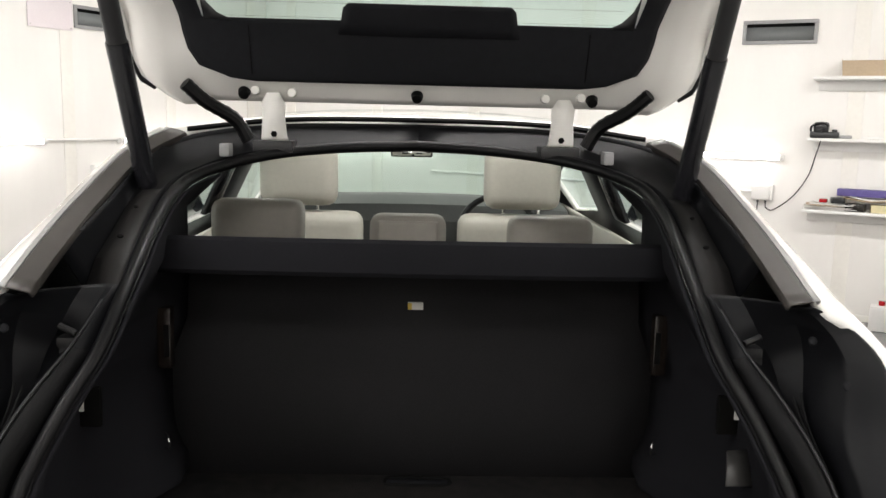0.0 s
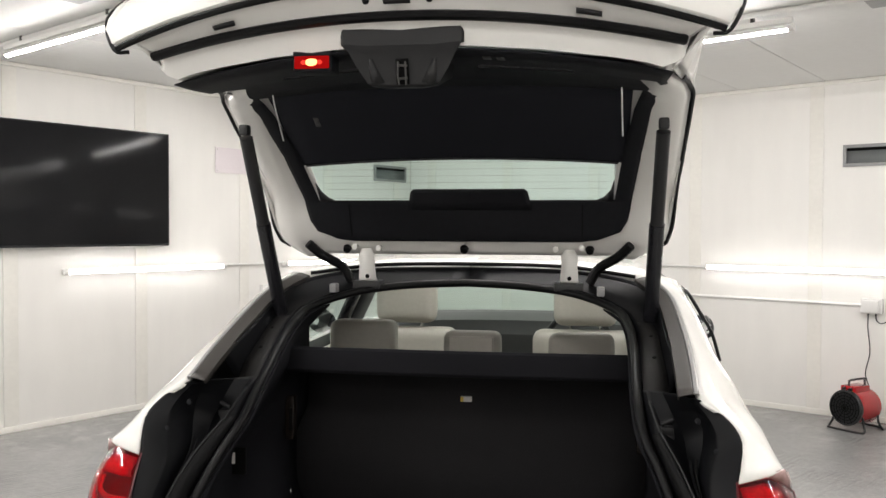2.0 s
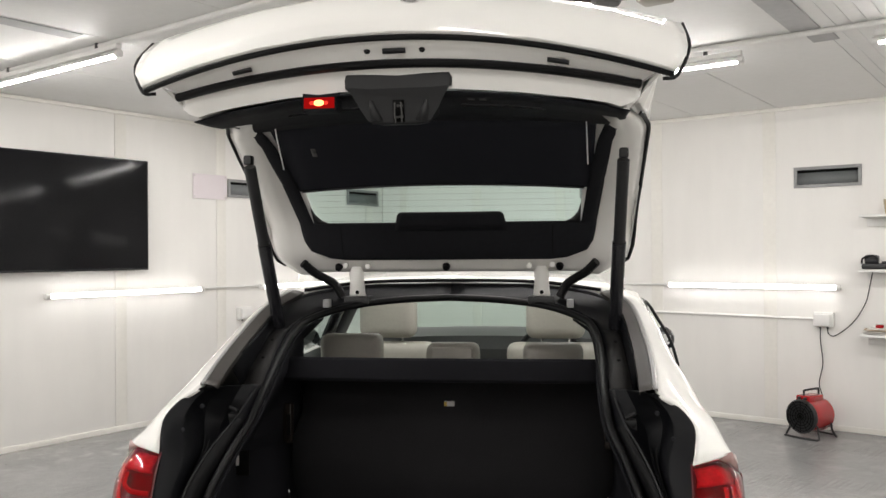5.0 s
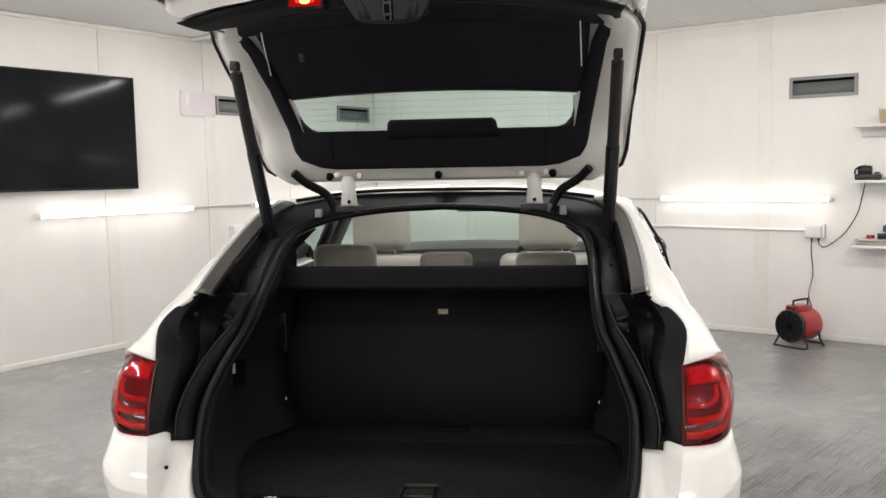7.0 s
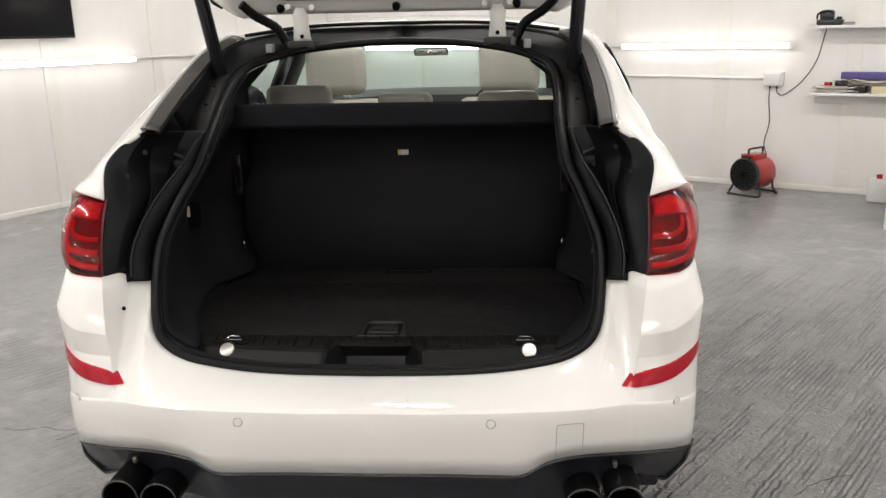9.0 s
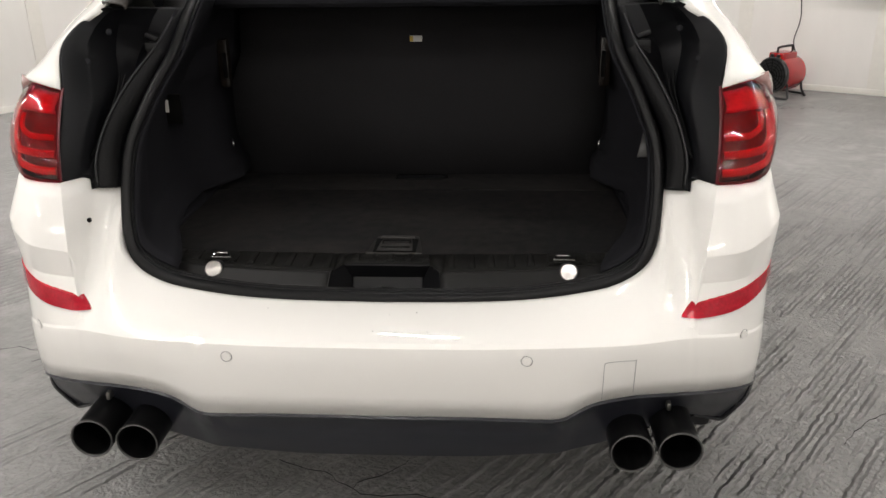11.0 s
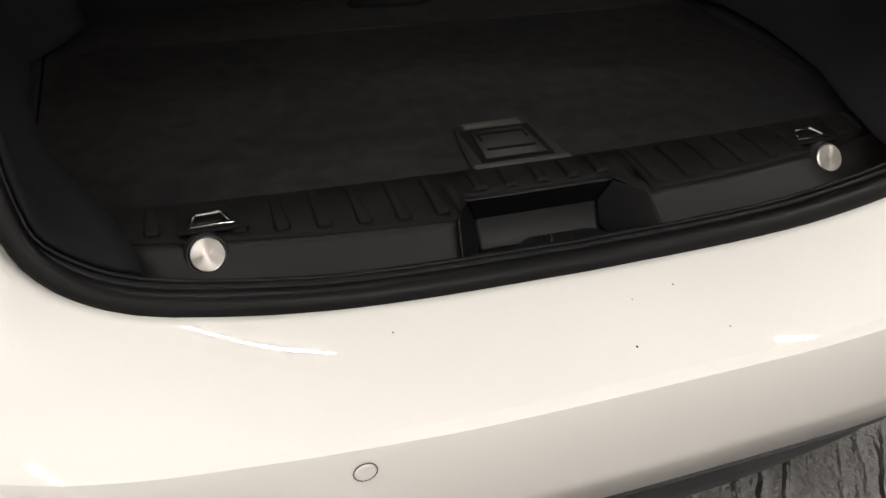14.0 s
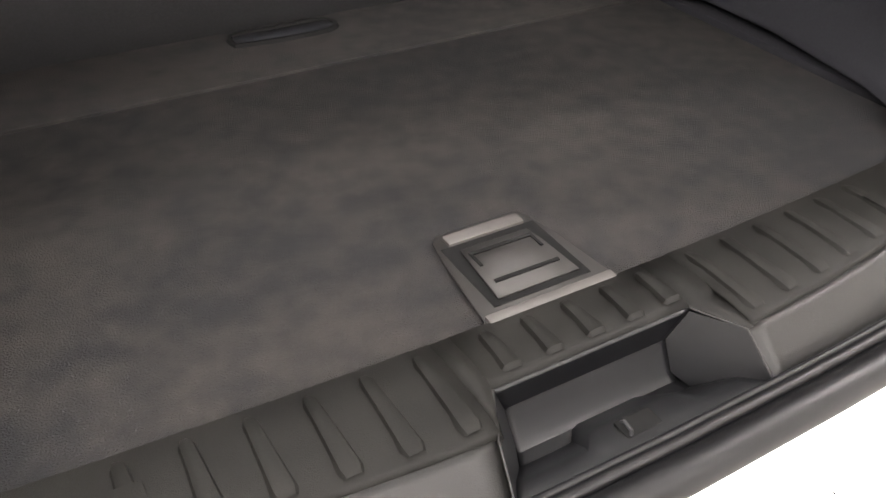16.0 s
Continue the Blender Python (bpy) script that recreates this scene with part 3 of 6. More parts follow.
def power_tool():
    t = thing("power_tool", "black handheld polisher lying on the middle shelf", "power tool", ROOM @ pose(-0.02, V1 - 0.13, 1.457))
    bm = bmesh.new()
    box(bm, -0.105, 0.105, -0.045, 0.045, 0.0, 0.05, 0.016)
    part("base", bm, M_BLACK, t)
    bm = bmesh.new()
    box(bm, -0.085, 0.03, -0.04, 0.04, 0.045, 0.125, 0.024)
    box(bm, 0.05, 0.09, -0.03, 0.03, 0.045, 0.07, 0.01)
    part("body", bm, M_SATIN, t)
    bm = bmesh.new()
    tube(bm, smooth_path([(-0.10, -0.045, 0.05), (-0.09, -0.05, 0.095), (-0.02, -0.05, 0.12), (0.03, -0.045, 0.09)], 4), 0.008, 8)
    part("hand_strap", bm, M_RUBBER, t)


power_tool()


def jerrycan():
    t = thing("plastic_can", "translucent white plastic can with a dark red cap on the floor", "can", ROOM @ pose(0.5, V1 - 0.28, 0))
    bm = bmesh.new()
    box(bm, -0.08, 0.08, -0.06, 0.06, 0.001, 0.2, 0.02)
    part("body", bm, M_PLASTIC_W, t)
    bm = bmesh.new()
    lathe(bm, [(0.022, 0.195), (0.024, 0.235), (0.0, 0.238)], 14)
    part("cap", bm, M_HEATRED, t)


jerrycan()


def white_cabinet():
    t = thing("cabinet", "plain white low cabinet standing on the floor by the wall", "cabinet", ROOM @ pose(0.66, V1 - 1.05, 0))
    bm = bmesh.new()
    box(bm, 0.0, 0.6, -0.3, 0.3, 0.001, 0.86, 0.006)
    part("body", bm, M_PLASTIC_W, t)
    bm = bmesh.new()
    box(bm, -0.01, 0.61, -0.31, 0.31, 0.861, 0.885, 0.004)
    part("top", bm, M_PLASTIC_W, t)
    bm = bmesh.new()
    box(bm, 0.03, 0.57, -0.318, -0.301, 0.06, 0.84, 0.003)
    part("door", bm, M_PLASTIC_W, t)


white_cabinet()


M_AGED = material("yellowed_plastic", (0.36, 0.34, 0.29), 0.5, vary=0.12, fine=30)


def extractor_fan():
    t = thing("ceiling_fan_unit", "rusty brown fan with a wire guard hung under the ceiling", "fan", ROOM @ pose(-0.45, 2.12, TOP - 0.002))
    bm = bmesh.new()
    lathe(bm, [(0.305, -0.025), (0.31, -0.05), (0.30, -0.055), (0.295, -0.03)], 28)
    part("shroud", bm, M_RUST, t)
    for r, z in ((0.07, -0.11), (0.12, -0.105), (0.17, -0.095), (0.22, -0.085), (0.26, -0.072), (0.30, -0.058)):
        bm = bmesh.new()
        tube(bm, [(r * math.cos(a), r * math.sin(a), z) for a in np.linspace(0, 2 * math.pi, 31)[:-1]], 0.006, 6, closed=True)
        part("guard_ring", bm, M_RUST, t)
    for a in range(8):
        c, s = math.cos(a * math.pi / 4), math.sin(a * math.pi / 4)
        bm = bmesh.new()
        tube(bm, [(0.05 * c, 0.05 * s, -0.116), (0.3 * c, 0.3 * s, -0.055)], 0.005, 6)
        part("guard_spoke", bm, M_RUST, t)
    for a in range(5):
        bm = bmesh.new()
        m = pose(0, 0, -0.045, 0, 0, a * 72)
        grid(bm, [[m @ Vector((0.06, -0.03, 0.015)), m @ Vector((0.27, -0.08, 0.02))], [m @ Vector((0.06, 0.03, -0.015)), m @ Vector((0.27, 0.07, -0.02))]])
        part("blade", bm, M_RUST, t, thick=0.004)
    bm = bmesh.new()
    lathe(bm, [(0.0, -0.17), (0.06, -0.168), (0.072, -0.15), (0.075, -0.06), (0.05, -0.02)], 18)
    part("motor", bm, M_GREYDUST, t, "dusty grey finned motor")
    bm = bmesh.new()
    box(bm, 0.17, 0.31, -0.06, 0.06, -0.2, -0.075, 0.012)
    part("junction_box", bm, M_AGED, t, "yellowed plastic junction box")
    for x0, y0 in ((-0.09, -0.12), (0.19, -0.12)):
        bm = bmesh.new()
        tube(bm, [(x0, y0 + 0.05, -0.12), (x0 - 0.12, y0 - 0.06, -0.17)], 0.012, 8)
        part("cable_stub", bm, M_RUBBER, t)
    for s in (-1, 1):
        bm = bmesh.new()
        box(bm, -0.52, 0.52, s * 0.24 - 0.015, s * 0.24 + 0.015, -0.05, -0.02, 0.003)
        part("mounting_bar", bm, M_PLASTIC_W, t)


extractor_fan()


def floor_crack(seed, x, y, heading, length):
    """A thin wandering crack, dark and slightly sunk at its edges."""
    rnd = random.Random(seed)
    pts, a = [], radians(heading)
    p = Vector((x, y, 0.0006))
    for k in range(int(length / 0.03)):
        pts.append(p.copy())
        a += rnd.uniform(-0.55, 0.55) + (radians(heading) - a) * 0.3
        p = p + Vector((math.cos(a), math.sin(a), 0)) * 0.03
    bm = bmesh.new()
    grid(bm, [[q + Vector((0, -w, 0)), q + Vector((0, w, 0))] for q, w in ((q, rnd.uniform(0.0008, 0.0022)) for q in pts)])
    ob = finish("floor_crack", bm, M_GAP, thick=0.0004)
    return tagged(ob, "thin dark crack in the concrete floor", "crack", kind="structure")


for k, (x, y, h, ln) in enumerate(((-0.35, 0.42, -12, 0.55), (0.02, 0.44, -100, 0.35), (-1.62, 1.05, -35, 0.5), (-1.35, 0.95, 20, 0.3), (1.25, 0.55, 70, 0.4))):
    floor_crack(k + 3, x, y, h, ln)


# ---- the car ----
car = thing("car", "white hatchback car with its tailgate wide open", "car")

EDGE = [(0.735, 0.30, 1.06), (0.76, 0.39, 1.14), (0.72, 0.425, 1.195), (0.665, 0.45, 1.235), (0.675, 0.62, 1.292), (0.676, 0.785, 1.348), (0.662, 1.02, 1.428), (0.60, 1.18, 1.485)]
SEAL = [(0, 0.199, 0.603), (0.2, 0.2, 0.606), (0.34, 0.204, 0.614), (0.5, 0.214, 0.638), (0.58, 0.235, 0.677), (0.61, 0.262, 0.73), (0.625, 0.316, 0.825), (0.625, 0.367, 0.913), (0.605, 0.41, 0.98), (0.58, 0.46, 1.045), (0.55, 0.515, 1.11), (0.54, 0.6, 1.18), (0.54, 0.70, 1.237), (0.542, 0.80, 1.29), (0.533, 0.92, 1.352), (0.497, 1.02, 1.392), (0.37, 1.125, 1.432), (0.19, 1.17, 1.455), (0, 1.188, 1.464)]

LOWER = [(0.912, 0.80), (0.908, 0.55), (0.885, 0.28)]


def quarter_columns():
    top = [
        [(0.737, 0.318, 1.062), (0.785, 0.322, 1.078), (0.835, 0.352, 1.084), (0.872, 0.44, 1.052), (0.893, 0.56, 0.975)],
        [EDGE[1], (0.80, 0.43, 1.135), (0.84, 0.50, 1.115), (0.875, 0.60, 1.06), (0.90, 0.70, 0.98)],
        [EDGE[2], (0.77, 0.48, 1.185), (0.825, 0.56, 1.15), (0.875, 0.68, 1.075), (0.905, 0.78, 0.98)],
        [EDGE[3], (0.73, 0.52, 1.23), (0.80, 0.62, 1.185), (0.87, 0.76, 1.09), (0.91, 0.86, 0.98)],
        [EDGE[4], (0.730, 0.66, 1.277), (0.795, 0.74, 1.225), (0.865, 0.88, 1.10), (0.915, 0.98, 0.98)],
        [EDGE[5], (0.730, 0.82, 1.325), (0.785, 0.90, 1.255), (0.86, 1.02, 1.105), (0.915, 1.1, 0.98)],
        [EDGE[6], (0.716, 1.06, 1.410), (0.782, 1.13, 1.305), (0.862, 1.23, 1.115), (0.918, 1.28, 0.98)],
        [EDGE[7], (0.665, 1.26, 1.480), (0.74, 1.36, 1.425), (0.872, 1.46, 1.13), (0.92, 1.48, 0.98)],
    ]
    out = []
    for i, c in enumerate(top):
        y = c[-1][1] + 0.03
        w = 0.0035 * i
        out.append(c + [(x + w, y, z) for x, z in LOWER])
    return out


def rear_quarter(s):
    cols = quarter_columns()
    bm = bmesh.new()
    rows = [smooth_path([(s * p[0], p[1], p[2]) for p in c], 3) for c in cols]
    # smooth along the car too
    k = len(rows[0])
    lines = [smooth_path([r[i] for r in rows], 3) for i in range(k)]
    grid(bm, lines)
    return part("rear_quarter_panel", bm, M_PAINT, car, thick=0.012, mats=(M_BLACK,))


STATIONS = {  # y: roof height, half width of roof, belt half width
    1.75: (1.545, 0.0), 2.2: (1.558, 0.005), 2.7: (1.558, 0.01), 3.05: (1.545, 0.01)}


def body_row(y, zr, d):
    return [(0, y, zr), (0.30, y, zr - 0.008), (0.48, y, zr - 0.022), (0.60, y, zr - 0.045), (0.68, y, zr - 0.08), (0.748, y, zr - 0.135), (0.878 + d, y, 1.125), (0.915 + d, y, 0.98), (0.937 + d, y, 0.80), (0.93 + d, y, 0.55), (0.90 + d, y, 0.28)]


def main_body():
    q = quarter_columns()[-1]
    first = [(0, 1.26, 1.52), (0.33, 1.25, 1.515), (0.5, 1.215, 1.50), q[0], q[1], q[2], q[3], q[4], q[5], q[6], q[7]]
    rows = [first] + [body_row(y, z, d) for y, (z, d) in STATIONS.items()]
    front = [
        [(0, 3.5, 1.36), (0.30, 3.49, 1.35), (0.48, 3.47, 1.335), (0.60, 3.45, 1.32), (0.66, 3.42, 1.30), (0.72, 3.4, 1.25), (0.85, 3.45, 1.09), (0.925, 3.45, 0.97), (0.945, 3.45, 0.8), (0.94, 3.45, 0.55), (0.91, 3.45, 0.28)],
        [(0, 4.0, 1.08), (0.30, 3.98, 1.075), (0.5, 3.93, 1.07), (0.64, 3.88, 1.07), (0.70, 3.86, 1.068), (0.77, 3.86, 1.066), (0.84, 3.86, 1.05), (0.915, 3.86, 0.95), (0.94, 3.86, 0.8), (0.935, 3.86, 0.55), (0.91, 3.86, 0.28)],
        [(0, 4.6, 0.98), (0.30, 4.58, 0.975), (0.5, 4.55, 0.965), (0.64, 4.52, 0.95), (0.70, 4.5, 0.935), (0.77, 4.48, 0.91), (0.83, 4.46, 0.87), (0.88, 4.45, 0.80), (0.90, 4.45, 0.7), (0.90, 4.45, 0.5), (0.88, 4.45, 0.25)],
        [(0, 4.95, 0.80), (0.30, 4.94, 0.79), (0.45, 4.9, 0.775), (0.56, 4.86, 0.76), (0.62, 4.83, 0.74), (0.68, 4.8, 0.71), (0.72, 4.78, 0.67), (0.75, 4.76, 0.6), (0.76, 4.76, 0.5), (0.76, 4.76, 0.4), (0.74, 4.76, 0.25)],
        [(0, 5.0, 0.55), (0.30, 4.99, 0.54), (0.45, 4.95, 0.53), (0.56, 4.91, 0.52), (0.62, 4.88, 0.5), (0.68, 4.84, 0.48), (0.72, 4.82, 0.45), (0.74, 4.8, 0.4), (0.75, 4.8, 0.36), (0.75, 4.8, 0.3), (0.74, 4.8, 0.22)],
    ]
    rows += front
    for s in (-1, 1):
        bm = bmesh.new()
        vs = [[bm.verts.new((s * p[0], p[1], p[2])) for p in r] for r in rows]
        glass = {}
        for i, (a, b) in enumerate(zip(vs, vs[1:])):
            for j in range(len(a) - 1):
                side_glass = j == 5 and 1 <= i <= 4 and i != 3 or (j == 5 and i == 0)
                screen = i in (4, 5) and j <= 3
                # the roof pane is unseen, added to let light into the cabin
                roof = i in (1, 2) and j <= 2
                if side_glass or screen or roof:
                    glass.setdefault("windscreen" if screen else "glass_roof" if roof else f"window{i}", []).append([v.co.copy() for v in (a[j], a[j + 1], b[j + 1], b[j])])
                    continue
                bm.faces.new((a[j], a[j + 1], b[j + 1], b[j]))
        body = part("body_shell", bm, M_PAINT, car, thick=0.03, mats=(M_BLACK,), offset=-1, smooth=50)
        for nm, faces in glass.items():
            g = bmesh.new()
            for f in faces:
                g.faces.new([g.verts.new(c) for c in f])
            ob = part("side_window" if nm[:6] == "window" else nm, g, M_FRONTGLASS if nm == "windscreen" else M_GLASS, car, smooth=60)
            ob.visible_shadow = False
    return rows


for s in (-1, 1):
    rear_quarter(s)
main_body()

# pillars between the side windows
for s in (-1, 1):
    for y, w in ((2.65, 0.14), (1.72, 0.12)):
        bm = bmesh.new()
        grid(bm, [[(s * 0.745, y - w, 1.42), (s * 0.745, y + w, 1.42)], [(s * 0.88, y - w, 1.12), (s * 0.88, y + w, 1.12)]])
        part("pillar_cover", bm, M_SATIN, car, thick=0.02)
    bm = bmesh.new()
    tube(bm, smooth_path([(s * 0.884, 1.49, 1.165), (s * 0.85, 1.46, 1.27), (s * 0.80, 1.43, 1.352), (s * 0.756, 1.44, 1.422), (s * 0.755, 1.8, 1.417), (s * 0.758, 2.3, 1.427), (s * 0.757, 2.8, 1.425), (s * 0.745, 3.3, 1.30)], 3), 0.0065, 6)
    part("window_trim", bm, M_SATIN, car, "gloss black window trim")

# bumper: each column runs from the lower edge over the crease to the boot opening
BUMPER = [  # lower edge, crease, middle, end at the opening or under the lamp
    ((0, 0.012, 0.412), (0, 0.008, 0.577), (0, 0.10, 0.600), (0, 0.196, 0.603)),
    ((0.2, 0.014, 0.412), (0.2, 0.010, 0.577), (0.2, 0.10, 0.601), (0.2, 0.198, 0.606)),
    ((0.34, 0.022, 0.405), (0.34, 0.020, 0.576), (0.34, 0.105, 0.604), (0.34, 0.202, 0.614)),
    ((0.40, 0.030, 0.405), (0.42, 0.029, 0.575), (0.42, 0.115, 0.609), (0.44, 0.208, 0.627)),
    ((0.46, 0.042, 0.434), (0.50, 0.040, 0.574), (0.50, 0.125, 0.615), (0.52, 0.216, 0.645)),
    ((0.54, 0.060, 0.443), (0.56, 0.053, 0.573), (0.57, 0.14, 0.632), (0.585, 0.236, 0.68)),
    ((0.60, 0.077, 0.440), (0.60, 0.066, 0.572), (0.615, 0.165, 0.658), (0.615, 0.264, 0.733)),
    ((0.64, 0.088, 0.437), (0.635, 0.079, 0.571), (0.648, 0.240, 0.718), (0.632, 0.318, 0.83)),
    ((0.67, 0.098, 0.434), (0.66, 0.087, 0.570), (0.678, 0.228, 0.73), (0.668, 0.298, 0.846)),
    ((0.685, 0.103, 0.432), (0.672, 0.092, 0.5685), (0.689, 0.193, 0.733), (0.692, 0.266, 0.868)),
    ((0.70, 0.108, 0.430), (0.685, 0.097, 0.567), (0.70, 0.158, 0.735), (0.722, 0.219, 0.869)),
    ((0.76, 0.138, 0.420), (0.755, 0.126, 0.556), (0.775, 0.152, 0.752), (0.765, 0.214, 0.874)),
    ((0.81, 0.172, 0.408), (0.81, 0.163, 0.546), (0.826, 0.186, 0.768), (0.80, 0.232, 0.878)),
    ((0.855, 0.225, 0.392), (0.857, 0.222, 0.536), (0.868, 0.236, 0.782), (0.838, 0.268, 0.882)),
    ((0.88, 0.30, 0.375), (0.883, 0.30, 0.53), (0.890, 0.31, 0.79), (0.862, 0.33, 0.888)),
    ((0.895, 0.42, 0.36), (0.90, 0.42, 0.53), (0.901, 0.42, 0.79), (0.876, 0.41, 0.90)),
    ((0.90, 0.58, 0.34), (0.905, 0.58, 0.53), (0.909, 0.58, 0.79), (0.893, 0.5, 0.90)),
    ((0.888, 0.68, 0.28), (0.912, 0.68, 0.60), (0.913, 0.69, 0.79), (0.898, 0.62, 0.965)),
]


def bez(a, b, c, t):
    a, b, c, t = Vector(a), Vector(b), Vector(c), float(t)
    k = 2 * b - (a + c) / 2
    return a * (1 - t) ** 2 + 2 * t * (1 - t) * k + c * t * t


CORNER = 10  # from this column outwards the corner piece has sharp creases


def bumper_surface(fine=4):
    cols = []
    for n, (lo, cr, mid, end) in enumerate(BUMPER):
        lo, cr, mid, end = Vector(lo), Vector(cr), Vector(mid), Vector(end)
        c = [lo, lo.lerp(cr, 0.3) + Vector((0, -0.004, 0)), lo.lerp(cr, 0.62) + Vector((0, -0.006, 0)), lo.lerp(cr, 0.93) + Vector((0, -0.003, 0)), cr]
        low = cr + Vector((0, 0.004, 0.005))
        if n < CORNER:
            c += [bez(low, mid, end, t) for t in (0.04, 0.15, 0.32, 0.5, 0.68, 0.85, 1.0)]
        else:
            c += [low, bez(low, low.lerp(mid, 0.5) + Vector((0, 0.016, 0)), mid, 0.6), low.lerp(mid, 0.96), mid.lerp(end, 0.04)]
            c += [bez(mid, mid.lerp(end, 0.5) + Vector((0, -0.002, 0)), end, t) for t in (0.4, 0.7, 1.0)]
        cols.append(c)
    k = len(cols[0])
    return [smooth_path([c[i] for c in cols[: CORNER + 1]], fine)[:-1] + smooth_path([c[i] for c in cols[CORNER:]], fine) for i in range(k)]


bm = bmesh.new()
half = bumper_surface()
grid(bm, [mirror_x(r)[::-1][:-1] + list(r) for r in half])
part("rear_bumper", bm, M_PAINT, car, "glossy white rear bumper", thick=0.006, mats=(M_BLACK,), smooth=15)


def skin_at(u, v, flat=(0, 2)):
    """The bumper's outer skin at a place given in two axes: the smaller value of the third."""
    m, n = flat
    k = 3 - m - n
    best = None
    for r0, r1 in zip(half, half[1:]):
        for a, b, c, d in zip(r0, r0[1:], r1[1:], r1):
            if min(a[m], d[m]) > u + 0.02 or max(b[m], c[m]) < u - 0.02:
                continue
            for p, q, r in ((a, b, c), (a, c, d)):
                det = (q[m] - p[m]) * (r[n] - p[n]) - (r[m] - p[m]) * (q[n] - p[n])
                if abs(det) < 1e-9:
                    continue
                f = ((u - p[m]) * (r[n] - p[n]) - (r[m] - p[m]) * (v - p[n])) / det
                g = ((q[m] - p[m]) * (v - p[n]) - (u - p[m]) * (q[n] - p[n])) / det
                if f >= -0.001 and g >= -0.001 and f + g <= 1.001:
                    w = p[k] + f * (q[k] - p[k]) + g * (r[k] - p[k])
                    best = w if best is None else min(best, w)
    return best


# stone chips in the paint of the ledge
for x, y, r in ((0.079, 0.13, 0.0016), (0.108, 0.056, 0.0014), (-0.009, 0.056, 0.002), (-0.254, 0.137, 0.0016), (0.02, 0.12, 0.0012)):
    top = skin_at(abs(x), y, (0, 1))
    bm = bmesh.new()
    lathe(bm, [(0.0, 0.0006), (r * 0.45, 0.0005), (r * 0.65, -0.0004)], 6, pose(x, y, top, 0, 0, 40 * x) @ Matrix.Diagonal((1, 1.6, 1, 1)))
    part("paint_chip", bm, M_GAP, car)

# body seam between bumper and quarter
for s in (-1, 1):
    bm = bmesh.new()
    tube(bm, smooth_path([(s * 0.885, 0.47, 0.905), (s * 0.905, 0.55, 0.86), (s * 0.914, 0.60, 0.78), (s * 0.916, 0.62, 0.62)], 5), 0.003, 6)
    part("panel_gap", bm, M_GAP, car)

M_VALANCE = material("blue_black_valance", (0.019, 0.020, 0.027), 0.3, vary=0.12, fine=30, spec=0.5)


# black lower valance with the tail pipes
def valance():
    mid = [(0, 0.04, 0.344), (0.2, 0.042, 0.344), (0.34, 0.05, 0.344), (0.40, 0.058, 0.35), (0.45, 0.08, 0.38), (0.535, 0.10, 0.39), (0.60, 0.115, 0.388), (0.64, 0.125, 0.385), (0.67, 0.135, 0.38), (0.685, 0.14, 0.376), (0.70, 0.145, 0.372), (0.76, 0.18, 0.352), (0.80, 0.21, 0.338), (0.835, 0.235, 0.335), (0.855, 0.27, 0.335), (0.88, 0.38, 0.33)]
    low = [(0, 0.08, 0.264), (0.2, 0.082, 0.264), (0.34, 0.09, 0.27), (0.395, 0.10, 0.266), (0.44, 0.115, 0.27), (0.53, 0.14, 0.28), (0.60, 0.155, 0.30), (0.64, 0.165, 0.315), (0.67, 0.175, 0.328), (0.685, 0.182, 0.324), (0.70, 0.19, 0.32), (0.76, 0.22, 0.298), (0.79, 0.25, 0.275), (0.80, 0.255, 0.272), (0.81, 0.265, 0.272), (0.83, 0.38, 0.27)]
    top = [Vector(c[0]) for c in BUMPER[: len(mid)]]
    mid, low = [Vector(p) for p in mid], [Vector(p) for p in low]
    rows = [
        [p + Vector((0, 0.004, 0.008)) for p in top],
        [p + Vector((0, 0.004, -0.002)) for p in top],
        [p + Vector((0, 0.0, -0.008)) for p in top],
        [p.lerp(q, 0.3) + Vector((0, 0.004, 0)) for p, q in zip(top, mid)],
        mid, [p.lerp(q, 0.55) for p, q in zip(mid, low)], low,
        [p + Vector((0, 0.03, -0.012)) for p in low], [p + Vector((-0.06 * p.x, 0.2, -0.015)) for p in low],
    ]
    bm = bmesh.new()
    rows = [smooth_path(r, 2) for r in rows]
    grid(bm, [mirror_x(r)[::-1][:-1] + list(r) for r in rows])
    v = part("rear_valance", bm, M_VALANCE, car, "satin blue-black plastic lower valance", thick=0.006, smooth=30)
    for s in (-1, 1):
        bm = bmesh.new()
        tube(bm, smooth_path([(s * p[0], p[1], p[2]) for p in ((0.876, 0.29, 0.372), (0.85, 0.25, 0.335), (0.822, 0.247, 0.30), (0.80, 0.252, 0.272), (0.77, 0.235, 0.285), (0.72, 0.205, 0.312))], 4), 0.007, 6)
        part("valance_rim", bm, M_SATIN, v)


valance()
M_PIPE = material("gloss_black_pipe", (0.004, 0.004, 0.0042), 0.3, vary=0.2, spec=0.35)

